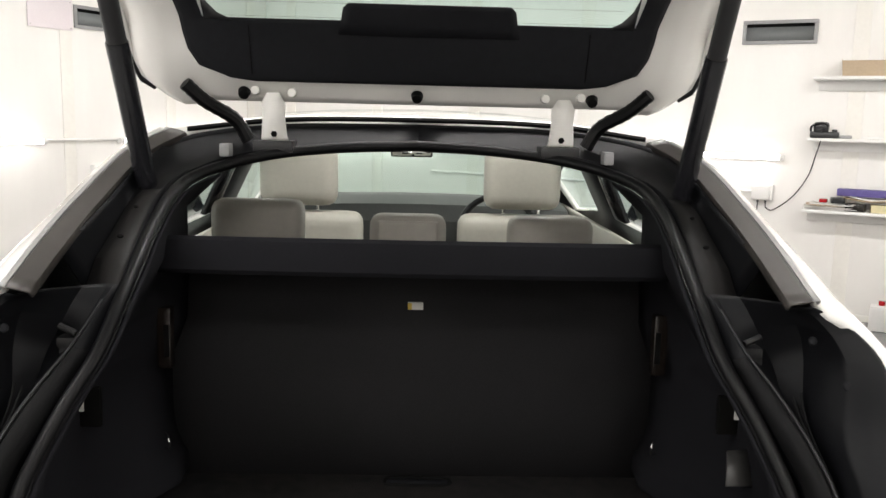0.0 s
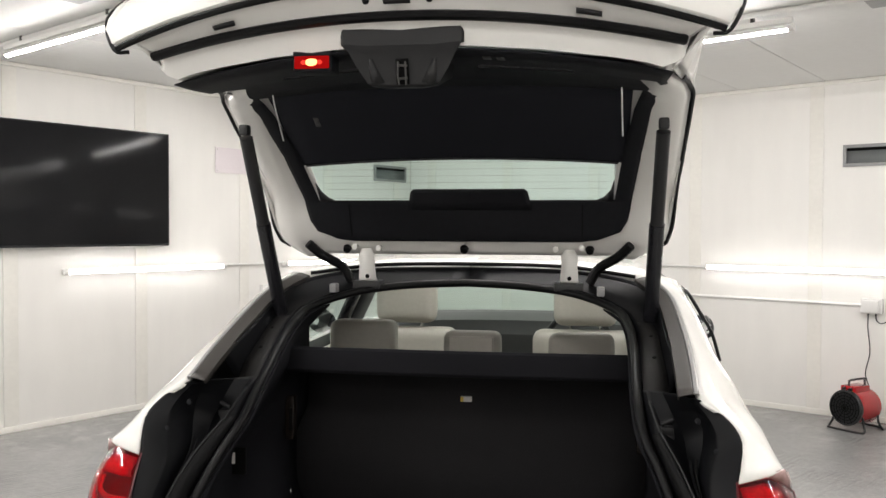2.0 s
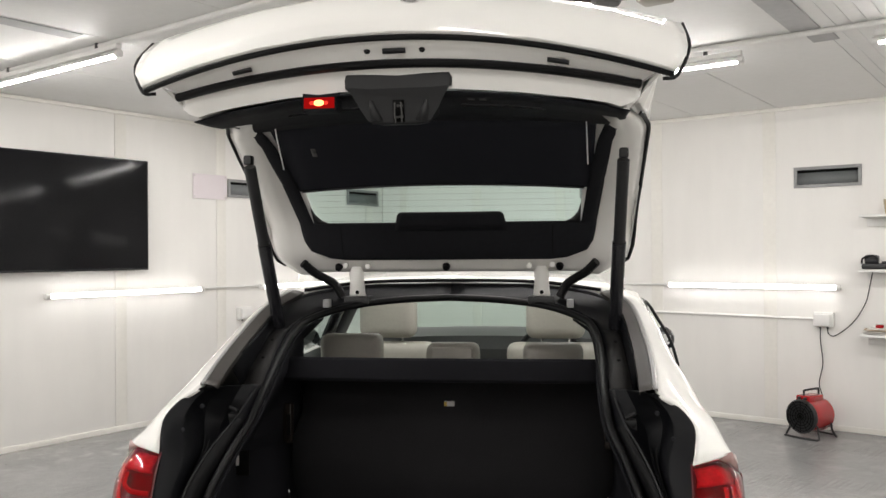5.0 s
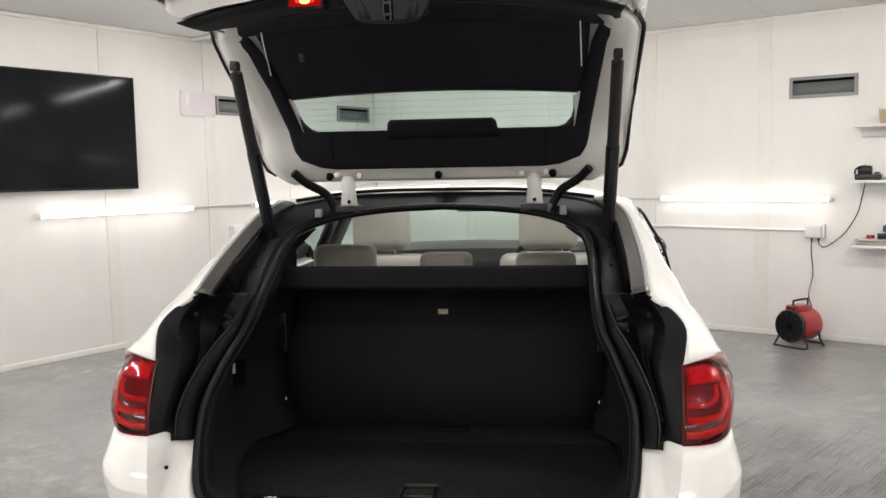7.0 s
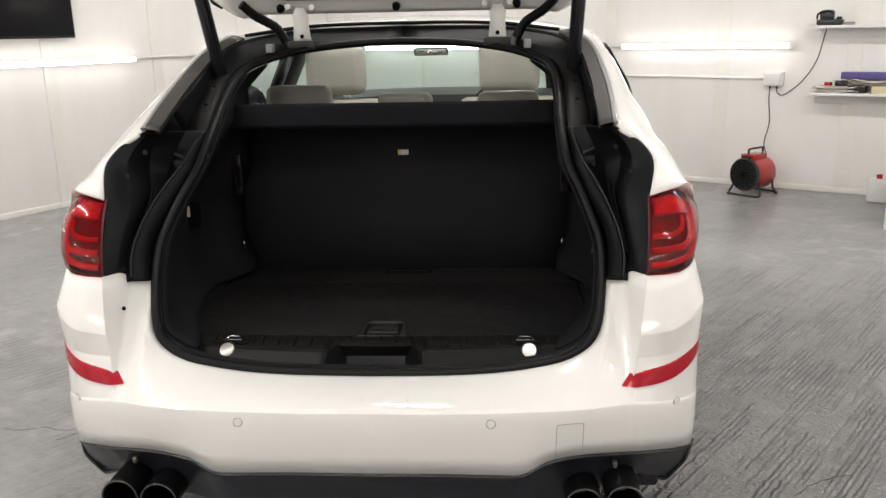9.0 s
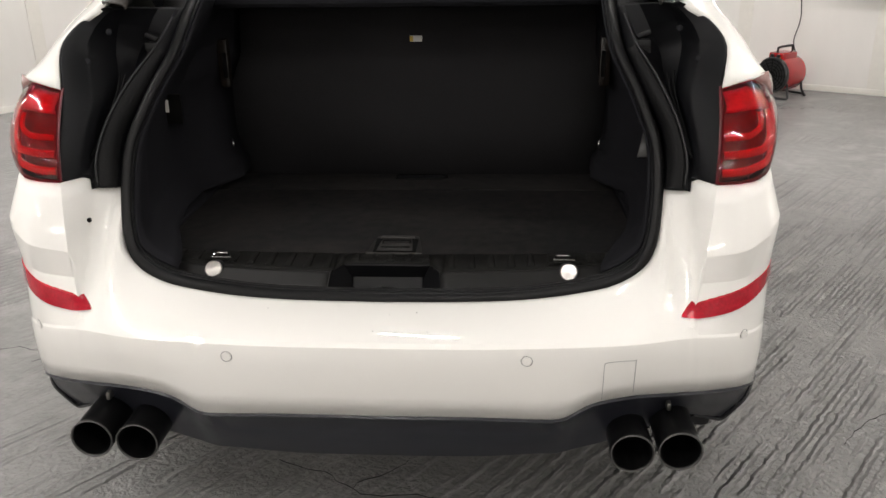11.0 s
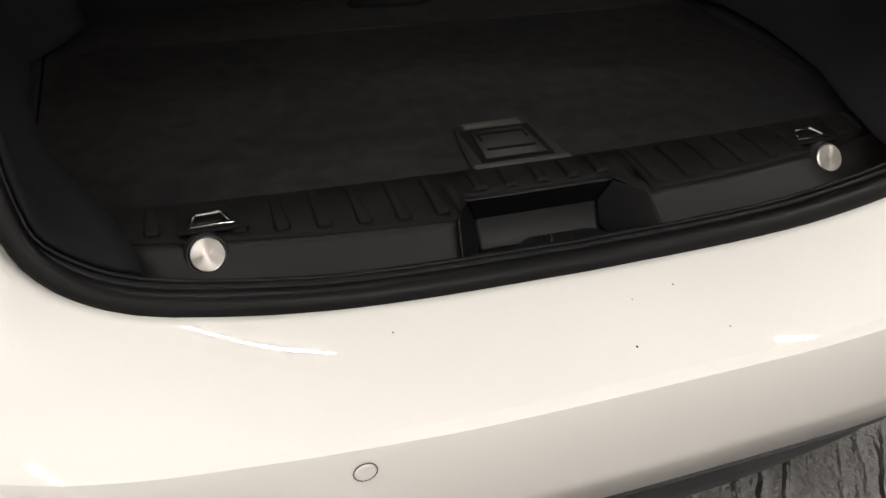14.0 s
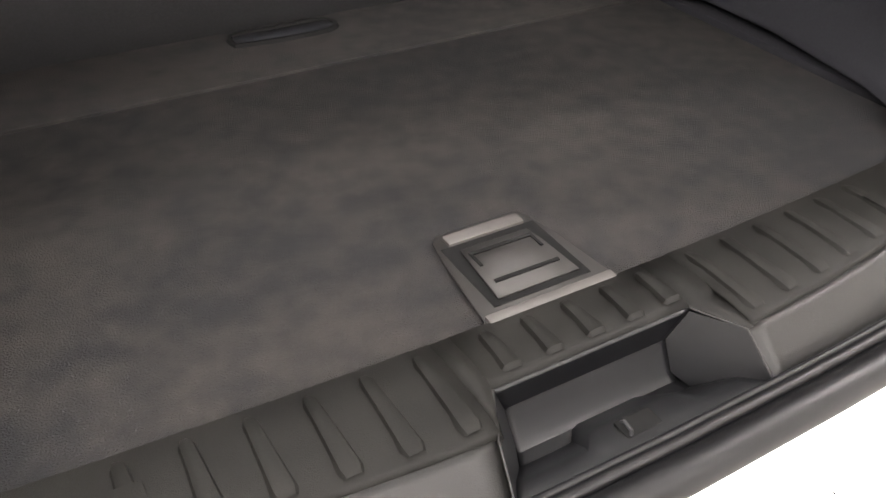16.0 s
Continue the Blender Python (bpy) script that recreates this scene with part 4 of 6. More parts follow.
for s in (-1, 1):
    for x in (0.552, 0.655):
        bm = bmesh.new()
        m = pose(s * x, 0.035, 0.318 if x < 0.6 else 0.326, 90, 0, 0)
        lathe(bm, [(0.046, -0.22), (0.047, -0.02), (0.0485, 0.0), (0.047, 0.006), (0.0435, 0.004), (0.042, -0.01), (0.040, -0.12), (0.0, -0.14)], 28, m)
        part("tail_pipe", bm, M_PIPE, car, "gloss black round tail pipe")
        bm = bmesh.new()
        lathe(bm, [(0.0475, 0.002), (0.0482, 0.007), (0.0455, 0.0085), (0.0435, 0.005)], 28, m)
        part("pipe_rim", bm, M_GREYDUST, car)
    bm = bmesh.new()
    box(bm, s * 0.638 - 0.005, s * 0.638 + 0.005, 0.10, 0.125, 0.383, 0.402, 0.003)
    part("exhaust_hanger", bm, M_STEEL, car)


# parking sensors
for x in (-0.796, -0.317, 0.317, 0.796):
    y = skin_at(abs(x), 0.55) - 0.001
    turn = -38 if x > 0.7 else 38 if x < -0.7 else 0
    bm = bmesh.new()
    m = pose(x, y, 0.55, 90, 0, -turn) @ Matrix()
    lathe(bm, [(0.0, 0.0025), (0.0095, 0.002), (0.0105, 0.0)], 20, m)
    sn = part("parking_sensor", bm, M_PAINT, car, "round white parking sensor")
    bm = bmesh.new()
    tube(bm, [m @ Vector((0.0118 * math.cos(a), 0.0118 * math.sin(a), 0.0004)) for a in np.linspace(0, 2 * math.pi, 21)[:-1]], 0.0005, 5, closed=True)
    part("sensor_gap", bm, M_GREYDUST, sn)
# towing eye cover outline
bm = bmesh.new()
tube(bm, smooth_path([(0.478, 0.0285, 0.452), (0.479, 0.0275, 0.50), (0.480, 0.0285, 0.533), (0.488, 0.031, 0.540), (0.543, 0.0445, 0.5385), (0.5475, 0.0465, 0.532), (0.546, 0.048, 0.46)], 4), 0.0007, 5)
part("towing_cover_gap", bm, M_VENT, car)

# reflectors

for s in (-1, 1):
    bm = bmesh.new()
    lower = [(0.650, 0.098, 0.6060), (0.664, 0.095, 0.6035), (0.72, 0.108, 0.604), (0.78, 0.138, 0.611), (0.83, 0.180, 0.626), (0.872, 0.238, 0.648)]
    upper = [(0.6505, 0.098, 0.6075), (0.674, 0.108, 0.6335), (0.72, 0.120, 0.643), (0.78, 0.148, 0.656), (0.83, 0.186, 0.668), (0.874, 0.24, 0.682)]
    # straight cut at the inner end, following the skin
    lower, upper = ([Vector(r[0]).lerp(Vector(r[1]), f) for f in (0, 0.25, 0.5, 0.75)] + smooth_path(r[1:], 3) for r in (lower, upper))

    def seat(p, proud):
        """The place on the bumper's skin beside p, a little proud of it."""
        y = skin_at(p.x, p.z) or p.y
        return Vector((s * p.x, y - proud, p.z))

    rows = [[seat(a.lerp(b, f), h) for a, b in zip(lower, upper)] for f, h in ((0, -0.002), (0.05, 0.0040), (0.3, 0.0045), (0.5, 0.0045), (0.7, 0.0045), (0.95, 0.0040), (1, -0.002))]
    grid(bm, rows)
    part("reflector", bm, M_REFLEX, car, "crimson rear reflector strip")
bm = bmesh.new()
lathe(bm, [(0.0, 0.004), (0.005, 0.003), (0.006, 0.0)], 10, pose(-0.68, 0.238, 0.775, 75))
part("rubber_stop", bm, M_RUBBER, car)


# tail lamps
def tail_lamp(s):
    def pt(f, g):
        """f: 0 inner to 1 outer; g: 0 bottom to 1 top."""
        low = [(0.722, 0.219, 0.872), (0.765, 0.214, 0.874), (0.805, 0.228, 0.879), (0.838, 0.262, 0.886), (0.862, 0.325, 0.892), (0.876, 0.41, 0.905)]
        midl = [(0.73, 0.255, 0.965), (0.775, 0.243, 0.97), (0.82, 0.252, 0.975), (0.852, 0.285, 0.975), (0.874, 0.35, 0.975), (0.885, 0.44, 0.975)]
        high = [(0.737, 0.325, 1.058), (0.768, 0.322, 1.067), (0.802, 0.332, 1.076), (0.838, 0.352, 1.056), (0.868, 0.385, 1.030), (0.884, 0.45, 1.012)]
        x = f * 5
        i = min(4, int(x))
        q = [Vector(r[i]).lerp(Vector(r[i + 1]), x - i) for r in (low, midl, high)]
        v = bez(q[0], q[1], q[2], g)
        # the outer columns stand straight between their corners
        out = max(0.0, f - 0.6) / 0.4
        v.x += 0.004 * out * (1 - (2 * g - 1) ** 4)
        return Vector((s * v.x, v.y, v.z))

    back = Vector((-s * 0.012, 0.022, 0))
    bm = bmesh.new()
    grid(bm, [[pt(f, g) + back for f in np.linspace(0, 1, 14)] for g in np.linspace(0, 1, 10)])
    lamp = part("tail_lamp", bm, M_REDDARK, car, "red wraparound tail lamp", thick=0.01)
    bm = bmesh.new()
    grid(bm, [[pt(f, g) - Vector((0, 0.003, 0)) for f in np.linspace(0, 1, 18)] for g in np.linspace(0, 1, 14)])
    part("lens", bm, M_LENS, lamp, "glossy clear red lens", smooth=60)
    # nested light bars, each turning upwards at its outer end
    for g0, turn, top, r in ((0.10, 0.70, 0.80, 0.0095), (0.29, 0.56, 0.72, 0.0095), (0.47, 0.42, 0.66, 0.0075)):
        bm = bmesh.new()
        line = [pt(f, g0 + 0.05 * f) + back * 0.5 for f in np.linspace(0.07, turn - 0.12, 5)]
        line += [pt(turn - 0.03, g0 + 0.07) + back * 0.5, pt(turn, g0 + 0.15) + back * 0.5] + [pt(turn, g) + back * 0.5 for g in np.linspace(g0 + 0.22, top, 3) if g > g0 + 0.2]
        tube(bm, smooth_path(line, 2), r, 8, squash=(0.6, 1.0))
        part("light_bar", bm, M_REDBAR, lamp, "bright red light bar")
    # pale band behind the lens, coloured in place of gloss on its upper part
    bm = bmesh.new()
    grid(bm, [[pt(f, g) + back * (0.35 + 0.5 * abs(g - 0.8) / 0.16) for f in np.linspace(0.08, 0.60, 8)] for g in np.linspace(0.72, 0.93, 6)])
    part("gloss_band", bm, M_LENSGLOSS, lamp, "pale band coloured for gloss on the lens", thick=0.002)
    bm = bmesh.new()
    grid(bm, [[pt(f, g) + back * 0.2 for f in (0.74, 0.80, 0.99)] for g in np.linspace(0.04, 0.96, 8)])
    part("outer_chamber", bm, M_REDDARK, lamp, thick=0.002)
    # smoky clear cap over the chamfered corner
    bm = bmesh.new()
    crest = [(0.802, 0.332, 1.076), (0.822, 0.342, 1.086), (0.845, 0.362, 1.088), (0.866, 0.405, 1.070), (0.880, 0.46, 1.05)]
    foot = [pt(f, 1) for f in (0.40, 0.52, 0.66, 0.82, 1.0)]
    tops = [Vector((s * x, y, z)) for x, y, z in crest]
    grid(bm, [foot, [a.lerp(b, 0.5) + Vector((s * 0.002, -0.002, 0.001)) for a, b in zip(foot, tops)], tops])
    part("lamp_cap", bm, M_LAMPCAP, lamp, "smoky clear corner of the lens", thick=0.004)
    bm = bmesh.new()
    rim = [pt(0, g) for g in np.linspace(0, 1, 8)] + [pt(f, 1) for f in np.linspace(0, 1, 10)][1:] + [pt(1, g) for g in np.linspace(1, 0, 8)][1:] + [pt(f, 0) for f in np.linspace(1, 0, 10)][1:-1]
    tube(bm, [p + Vector((0, 0.004, 0)) for p in rim], 0.0045, 6, closed=True)
    part("lamp_rim", bm, M_REDRIM, lamp)


M_REDRIM = material("dark_red_lamp_rim", (0.09, 0.003, 0.008), 0.3, vary=0.2)
M_LENSGLOSS = material("pale_lens_gloss", (0.78, 0.26, 0.34), 0.25, vary=0.3, fine=90, coarse=40, coat=0.3)
M_LENS = pane_glass("clear_red_lens", (0.70, 0.012, 0.072), 0.06, 1.5)
M_LAMPCAP = material("smoky_lamp_plastic", (0.30, 0.17, 0.16), 0.2, vary=0.25, fine=60, coarse=15, coat=0.6)
for s in (-1, 1):
    tail_lamp(s)


M_FACE = material("dark_channel_plastic", (0.0072, 0.0072, 0.0075), 0.6, vary=0.2, bump=0.1, bump_scale=900, spec=0.12)
M_PANEL = material("brown_grey_channel_panel", (0.0155, 0.0145, 0.014), 0.55, vary=0.15, fine=30, bump=0.1, bump_scale=900, spec=0.22)
M_CHANNEL = material("satin_channel_plastic", (0.0046, 0.0048, 0.0058), 0.5, vary=0.2, fine=20, bump=0.05, bump_scale=900, spec=0.16)


# black plastic in the rain channel round the opening
def side_channel(s):
    outer = [(0.680, 0.276, 0.838), (0.686, 0.276, 0.870), (0.722, 0.226, 0.874), (0.731, 0.258, 0.95), (0.737, 0.322, 1.05), (0.757, 0.388, 1.138), (0.725, 0.423, 1.19), (0.69, 0.438, 1.215), (0.655, 0.446, 1.23)]
    box_edge = [(0.676, 0.279, 0.838), (0.680, 0.281, 0.862), (0.692, 0.262, 0.885), (0.685, 0.295, 0.96), (0.676, 0.345, 1.035), (0.70, 0.405, 1.12), (0.69, 0.43, 1.17), (0.665, 0.45, 1.205), (0.645, 0.46, 1.222)]
    ridge = [(0.669, 0.284, 0.838), (0.672, 0.290, 0.86), (0.675, 0.308, 0.90), (0.662, 0.345, 0.965), (0.636, 0.40, 1.03), (0.610, 0.455, 1.08), (0.582, 0.51, 1.125), (0.562, 0.58, 1.178), (0.556, 0.64, 1.208)]
    inner = [(0.628, 0.306, 0.832), (0.631, 0.326, 0.85), (0.634, 0.352, 0.885), (0.628, 0.39, 0.945), (0.603, 0.43, 1.0), (0.578, 0.475, 1.05), (0.556, 0.53, 1.11), (0.546, 0.60, 1.175), (0.544, 0.65, 1.205)]
    depth = [0.0, 0.006, 0.04, 0.10, 0.12, 0.12, 0.09, 0.05, 0.03]
    lines = [smooth_path(r, 4) for r in (outer, box_edge, ridge, inner)]
    dp = [v.x for v in smooth_path([(d, 0, 0) for d in depth], 4)]
    rows = []
    for o, e, r, q, d in zip(*lines, dp):
        d = max(0.0, d)
        row = [o, o.lerp(e, 0.12) + Vector((0, -0.003, 0)), o.lerp(e, 0.9) + Vector((0, -0.001, 0)), e + Vector((0, 0.006, 0)), e.lerp(r, 0.12) + Vector((0, d, 0)), e.lerp(r, 0.6) + Vector((0, d, 0)), e.lerp(r, 0.92) + Vector((0, d * 0.5, 0)), r + Vector((0, 0.003, 0)), r.lerp(q, 0.12), q.lerp(r, 0.15) + Vector((0, 0.004, 0)), q + Vector((0, 0.014, 0))]
        rows.append([(s * p.x, p.y, p.z) for p in row])
    bm = bmesh.new()
    grid(bm, rows)
    ob = part("channel_panel", bm, M_CHANNEL, car, "moulded matte black plastic channel panel", thick=0.004)
    # flat brown-grey face between the ridge and the seal
    bm = bmesh.new()
    grid(bm, [[Vector(q) + Vector((0, -0.004, 0.001)) for q in r[8:10]] for r in rows[0:25]])
    part("channel_face", bm, M_FACE, ob, "flat dark channel face", thick=0.003, smooth=12)
    # paler bead along the fold, drawn for its thin highlight
    bm = bmesh.new()
    tube(bm, [Vector(r[7]) + Vector((0, -0.003, 0.001)) for r in rows[2:30]], 0.0032, 6)
    part("ridge_highlight", bm, M_COVER, ob, "paler grey bead for the highlight on the fold")
    for f in (0.3, 0.6):
        bm = bmesh.new()
        tube(bm, [Vector(r[4]).lerp(Vector(r[6]), f) + Vector((0, -0.02, 0)) for r in rows[9:19]], 0.003, 6)
        part("channel_rib", bm, M_FACE, ob)
    bm = bmesh.new()
    grid(bm, [[(s * x, 0.605, z) for x in (0.715, 0.77)] for z in (0.85, 1.0, 1.12)])
    part("channel_backing", bm, M_GATETRIM, car, thick=0.004)
    # clips and rubber buffer
    for x, y, z in ((0.70, 0.375, 1.11), (0.664, 0.43, 1.17), (0.70, 0.33, 0.99)):
        bm = bmesh.new()
        lathe(bm, [(0.0, 0.004), (0.006, 0.003), (0.008, 0.0)], 10, pose(s * x, y - 0.002 + 0.025, z, 75))
        part("trim_clip", bm, M_GATETRIM, ob)
    bm = bmesh.new()
    box(bm, s * 0.595 - 0.022, s * 0.595 + 0.022, 0.53, 0.57, 1.115, 1.135, 0.006)
    box(bm, s * 0.605 - 0.010, s * 0.605 + 0.014, 0.535, 0.56, 1.085, 1.118, 0.004)
    tube(bm, [(s * 0.585, 0.54, 1.14), (s * 0.615, 0.545, 1.152)], 0.006, 8)
    part("lock_catch", bm, M_TRIM, car, "black plastic catch in the channel")


def upper_channel(s):
    outer = [(0.645, 0.455, 1.226), (0.630, 0.62, 1.286), (0.622, 0.785, 1.34), (0.610, 1.02, 1.42), (0.545, 1.165, 1.472), (0.33, 1.238, 1.502), (0, 1.25, 1.508)]
    inner = [(0.548, 0.60, 1.175), (0.546, 0.70, 1.237), (0.552, 0.80, 1.29), (0.55, 0.92, 1.352), (0.508, 1.025, 1.395), (0.37, 1.13, 1.437), (0, 1.192, 1.469)]
    o, i = smooth_path(outer, 5), smooth_path(inner, 5)
    rows = []
    for k, (a, b) in enumerate(zip(o, i)):
        # a steep black wall from the pillar strip down to the flat panel beside the seal
        sunk = 0.07 * max(0.0, 1 - k / 6)
        foot = Vector((b.x + 0.93 * (a.x - b.x), b.y + 0.005, b.z - 0.012 - sunk))
        row = [a, a.lerp(foot, 0.1) + Vector((0, 0.012, -0.004)), a.lerp(foot, 0.6) + Vector((0, 0.02, -0.004 - sunk * 0.5)), foot, foot.lerp(b, 0.5) + Vector((0, 0, -0.004)), b + Vector((0, 0.008, -0.008)), b, Vector((b.x * 0.975, b.y + 0.004, b.z - 0.016))]
        rows.append([(s * p.x, p.y, p.z) for p in row])
    bm = bmesh.new()
    grid(bm, rows[4:])
    ch = part("rain_channel", bm, M_CHANNEL, car, "black plastic rain channel under the roof edge", thick=0.003)
    bm = bmesh.new()
    grid(bm, [[Vector(r[3]).lerp(Vector(r[5]), f) + Vector((0, -0.004, 0.005)) for f in (0.08, 0.5, 0.95)] for r in rows[2:17]])
    ip = part("inner_channel_panel", bm, M_PANEL, ch, "dark brown-grey plastic panel beside the seal", thick=0.003)
    for k, w in ((3, 0.008), (9, 0.006), (13, 0.005)):
        q = Vector(rows[k][3]).lerp(Vector(rows[k][5]), 0.45) + Vector((0, -0.006, 0.008))
        bm = bmesh.new()
        lathe(bm, [(0.0, 0.002), (w, 0.0015), (w * 1.15, -0.001)], 10, Matrix.Translation(q) @ pose(0, 0, 0, 52) @ Matrix.Diagonal((1, 0.6, 1, 1)))
        part("panel_plug", bm, M_GAP, ip)
    # grey strip on the pillar, its outer edge lighter, its lower end square
    oi = [(0.667, 0.446, 1.236), (0.678, 0.62, 1.295), (0.679, 0.785, 1.351), (0.666, 1.02, 1.431), (0.612, 1.165, 1.482)]
    ii = [(0.616, 0.448, 1.230), (0.622, 0.62, 1.290), (0.624, 0.785, 1.345), (0.612, 1.02, 1.425), (0.555, 1.155, 1.475)]
    a, b = smooth_path(oi, 5), smooth_path(ii, 5)
    up = Vector((0, -0.006, 0.006))

    def across(f, rise):
        return [(s * (p.x + (q.x - p.x) * f), p.y + (q.y - p.y) * f + up.y * rise, p.z + (q.z - p.z) * f + up.z * rise) for p, q in zip(a, b)]

    bm = bmesh.new()
    grid(bm, list(zip(across(0.29, 1.0), across(0.33, 1.2), across(0.7, 0.9), across(0.97, 0.4), across(1.0, -1.5))))
    ps = part("pillar_strip", bm, M_GREYTRIM, car, "brown-grey plastic strip along the rear pillar", thick=0.004)
    bm = bmesh.new()
    grid(bm, list(zip(across(0.0, -0.5), across(0.02, 0.8), across(0.12, 1.3), across(0.26, 1.2), across(0.285, 0.7))))
    part("strip_edge", bm, M_STRIPEDGE, ps, "light grey outer edge of the strip", thick=0.003)


for s in (-1, 1):
    side_channel(s)
    upper_channel(s)

# black drip edge and roof lip
bm = bmesh.new()
lip = [(0.56, 1.178, 1.484), (0.33, 1.246, 1.512), (0, 1.256, 1.518)]
line = smooth_path(mirror_x(lip)[:-1] + lip[::-1], 6)
tube(bm, line, 0.007, 6)
part("roof_edge_seal", bm, M_RUBBER, car)

# double rubber seal round the opening
full = smooth_path(SEAL, 4)
loop = [Vector(p) for p in full] + [Vector((-p.x, p.y, p.z)) for p in reversed(full[1:-1])]


def inset(p, d, fwd):
    """Moves a point of the seal towards the middle of the opening; along the sill, into the car."""
    k = min(1.0, max(0.0, (0.70 - p.z) / 0.09))
    q = Vector((-p.x, 0, 1.02 - p.z)).normalized().lerp(Vector((0, 0.94, 0.34)), k)
    return p + q.normalized() * d + Vector((0, fwd * (1 - k), 0))


def sill_share(p):
    return min(1.0, max(0.0, (0.70 - p.z) / 0.09))


for name, d, fwd, r, label in (("opening_seal", 0.0075, 0.0, 0.0125, "thick black rubber seal round the boot opening"), ("seal_lip", 0.0215, 0.008, 0.0062, ""), ("seal_flange", 0.0300, 0.012, 0.0035, "")):
    bm = bmesh.new()
    spread = [1.0 if d < 0.01 else 0.66 + 0.34 * sill_share(p) for p in loop]
    tube(bm, [inset(p, d * w - 0.0085 * sill_share(p) * (d < 0.01), fwd * w) for p, w in zip(loop, spread)], [r * w * (1 + 0.42 * sill_share(p) * (d < 0.01)) for p, w in zip(loop, spread)], 12, closed=True)
    part(name, bm, M_RUBBER, car, label)


# boot interior
def boot():
    rows = []
    for p in full[12:62]:
        q = inset(p, 0.023 + 0.011 * sill_share(p), 0.010)
        r = []
        # side bins: the trim swells outwards behind the opening and comes in again over the wheel
        low = min(1.0, max(0.0, (1.22 - q.z) / 0.2))
        end = Vector((min(0.60, max(q.x, 0.565)), 1.16, max(0.63, min(q.z, 1.3))))
        for f, swell in ((0, 0.0), (0.05, 0.004), (0.15, 0.028), (0.3, 0.075), (0.5, 0.098), (0.66, 0.09), (0.76, 0.03), (0.83, 0.0), (1.0, 0.0)):
            r.append(q.lerp(end, f) + Vector((swell * low, 0, 0)))
        rows.append(r)
    for s in (-1, 1):
        bm = bmesh.new()
        grid(bm, [[(s * p.x, p.y, p.z) for p in r] for r in rows])
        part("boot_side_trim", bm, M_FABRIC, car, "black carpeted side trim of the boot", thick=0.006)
    # carpeted floor in two flaps and a back edge
    bm = bmesh.new()
    box(bm, -0.615, 0.615, 0.386, 0.945, 0.600, 0.632, 0.006)
    part("boot_floor", bm, M_CARPET, car, "worn black carpeted boot floor")
    bm = bmesh.new()
    box(bm, -0.615, 0.615, 0.951, 1.16, 0.600, 0.632, 0.006)
    part("boot_floor_flap", bm, M_CARPET, car, "rear carpeted flap of the boot floor")
    for s in (-1, 1):
        bm = bmesh.new()
        box(bm, s * 0.65 - 0.032, s * 0.65 + 0.032, 0.30, 1.16, 0.600, 0.640, 0.008)
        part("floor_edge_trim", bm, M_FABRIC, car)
    bm = bmesh.new()
    grid(bm, [[(x, y, z) for x in np.linspace(-0.63, 0.63, 9)] for y, z in ((1.135, 0.60), (1.145, 0.9), (1.165, 1.08), (1.2, 1.2))])
    part("seat_back_panel", bm, M_FABRIC_LIFTED, car, "black carpeted seat back", thick=0.02)
    # luggage cover
    bm = bmesh.new()
    prof = [(0.885, 1.182), (0.866, 1.186), (0.858, 1.196), (0.858, 1.232), (0.866, 1.258), (0.880, 1.265), (0.91, 1.260), (1.05, 1.228), (1.40, 1.165), (1.42, 1.13)]
    grid(bm, [[(x, y + 0.012 * (x / 0.53) ** 2, z) for x in np.linspace(-0.565, 0.565, 15)] for y, z in prof])
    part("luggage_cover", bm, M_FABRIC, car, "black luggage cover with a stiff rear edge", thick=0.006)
    # small things on the seat back and sides
    bm = bmesh.new()
    box(bm, -0.018, 0.020, 1.136, 1.150, 1.055, 1.073, 0.001)
    part("warning_label", bm, M_PAPER, car, "small white label with a yellow end")
    bm = bmesh.new()
    box(bm, -0.018, -0.008, 1.1335, 1.149, 1.056, 1.072)
    part("label_end", bm, M_YELLOW, car)
    for s in (-1, 1):
        bm = bmesh.new()
        tube(bm, smooth_path([(s * 0.578, 1.0, 0.745), (s * 0.566, 0.985, 0.75), (s * 0.566, 0.985, 0.775), (s * 0.578, 1.0, 0.78)], 4), 0.0035, 8)
        part("lashing_eye", bm, M_CHROME, car, "small chrome lashing eye")
        # glossy trim insert with a slot, and the pocket edge
        bm = bmesh.new()
        box(bm, s * 0.572 - 0.017, s * 0.572 + 0.017, 0.985, 1.02, 0.94, 1.085, 0.008)
        ins = part("trim_insert", bm, M_BROWN, car, "glossy dark brown trim insert")
        bm = bmesh.new()
        box(bm, s * 0.565 - 0.006, s * 0.565 + 0.006, 0.983, 0.9865, 0.97, 1.045)
        part("insert_slot", bm, M_GAP, ins)
    bm = bmesh.new()
    grid(bm, [[(0.631, 0.686, 0.808), (0.694, 0.690, 0.806)], [(0.646, 0.728, 0.842), (0.699, 0.73, 0.845)], [(0.652, 0.747, 0.857), (0.699, 0.75, 0.86)]])
    part("pocket_flap", bm, M_GREYDUST, car, "worn grey plastic pocket flap", thick=0.005)
    # recessed plates with small stickers in both side bins
    for s in (-1, 1):
        bm = bmesh.new()
        box(bm, s * 0.678 - 0.03, s * 0.678 + 0.03, 0.80, 0.815, 0.87, 0.956, 0.005)
        pl = part("bin_plate", bm, M_PLATE, car, "small black plate in the side bin")
        bm = bmesh.new()
        box(bm, s * 0.692 - 0.010, s * 0.692 + 0.010, 0.796, 0.8005, 0.905, 0.94, 0.001)
        part("sticker", bm, M_PAPER, pl, "small white sticker")
        if s > 0:
            bm = bmesh.new()
            box(bm, 0.683, 0.701, 0.7945, 0.799, 0.924, 0.9395)
            part("sticker_end", bm, M_YELLOW, pl, "yellow end of the sticker")


boot()


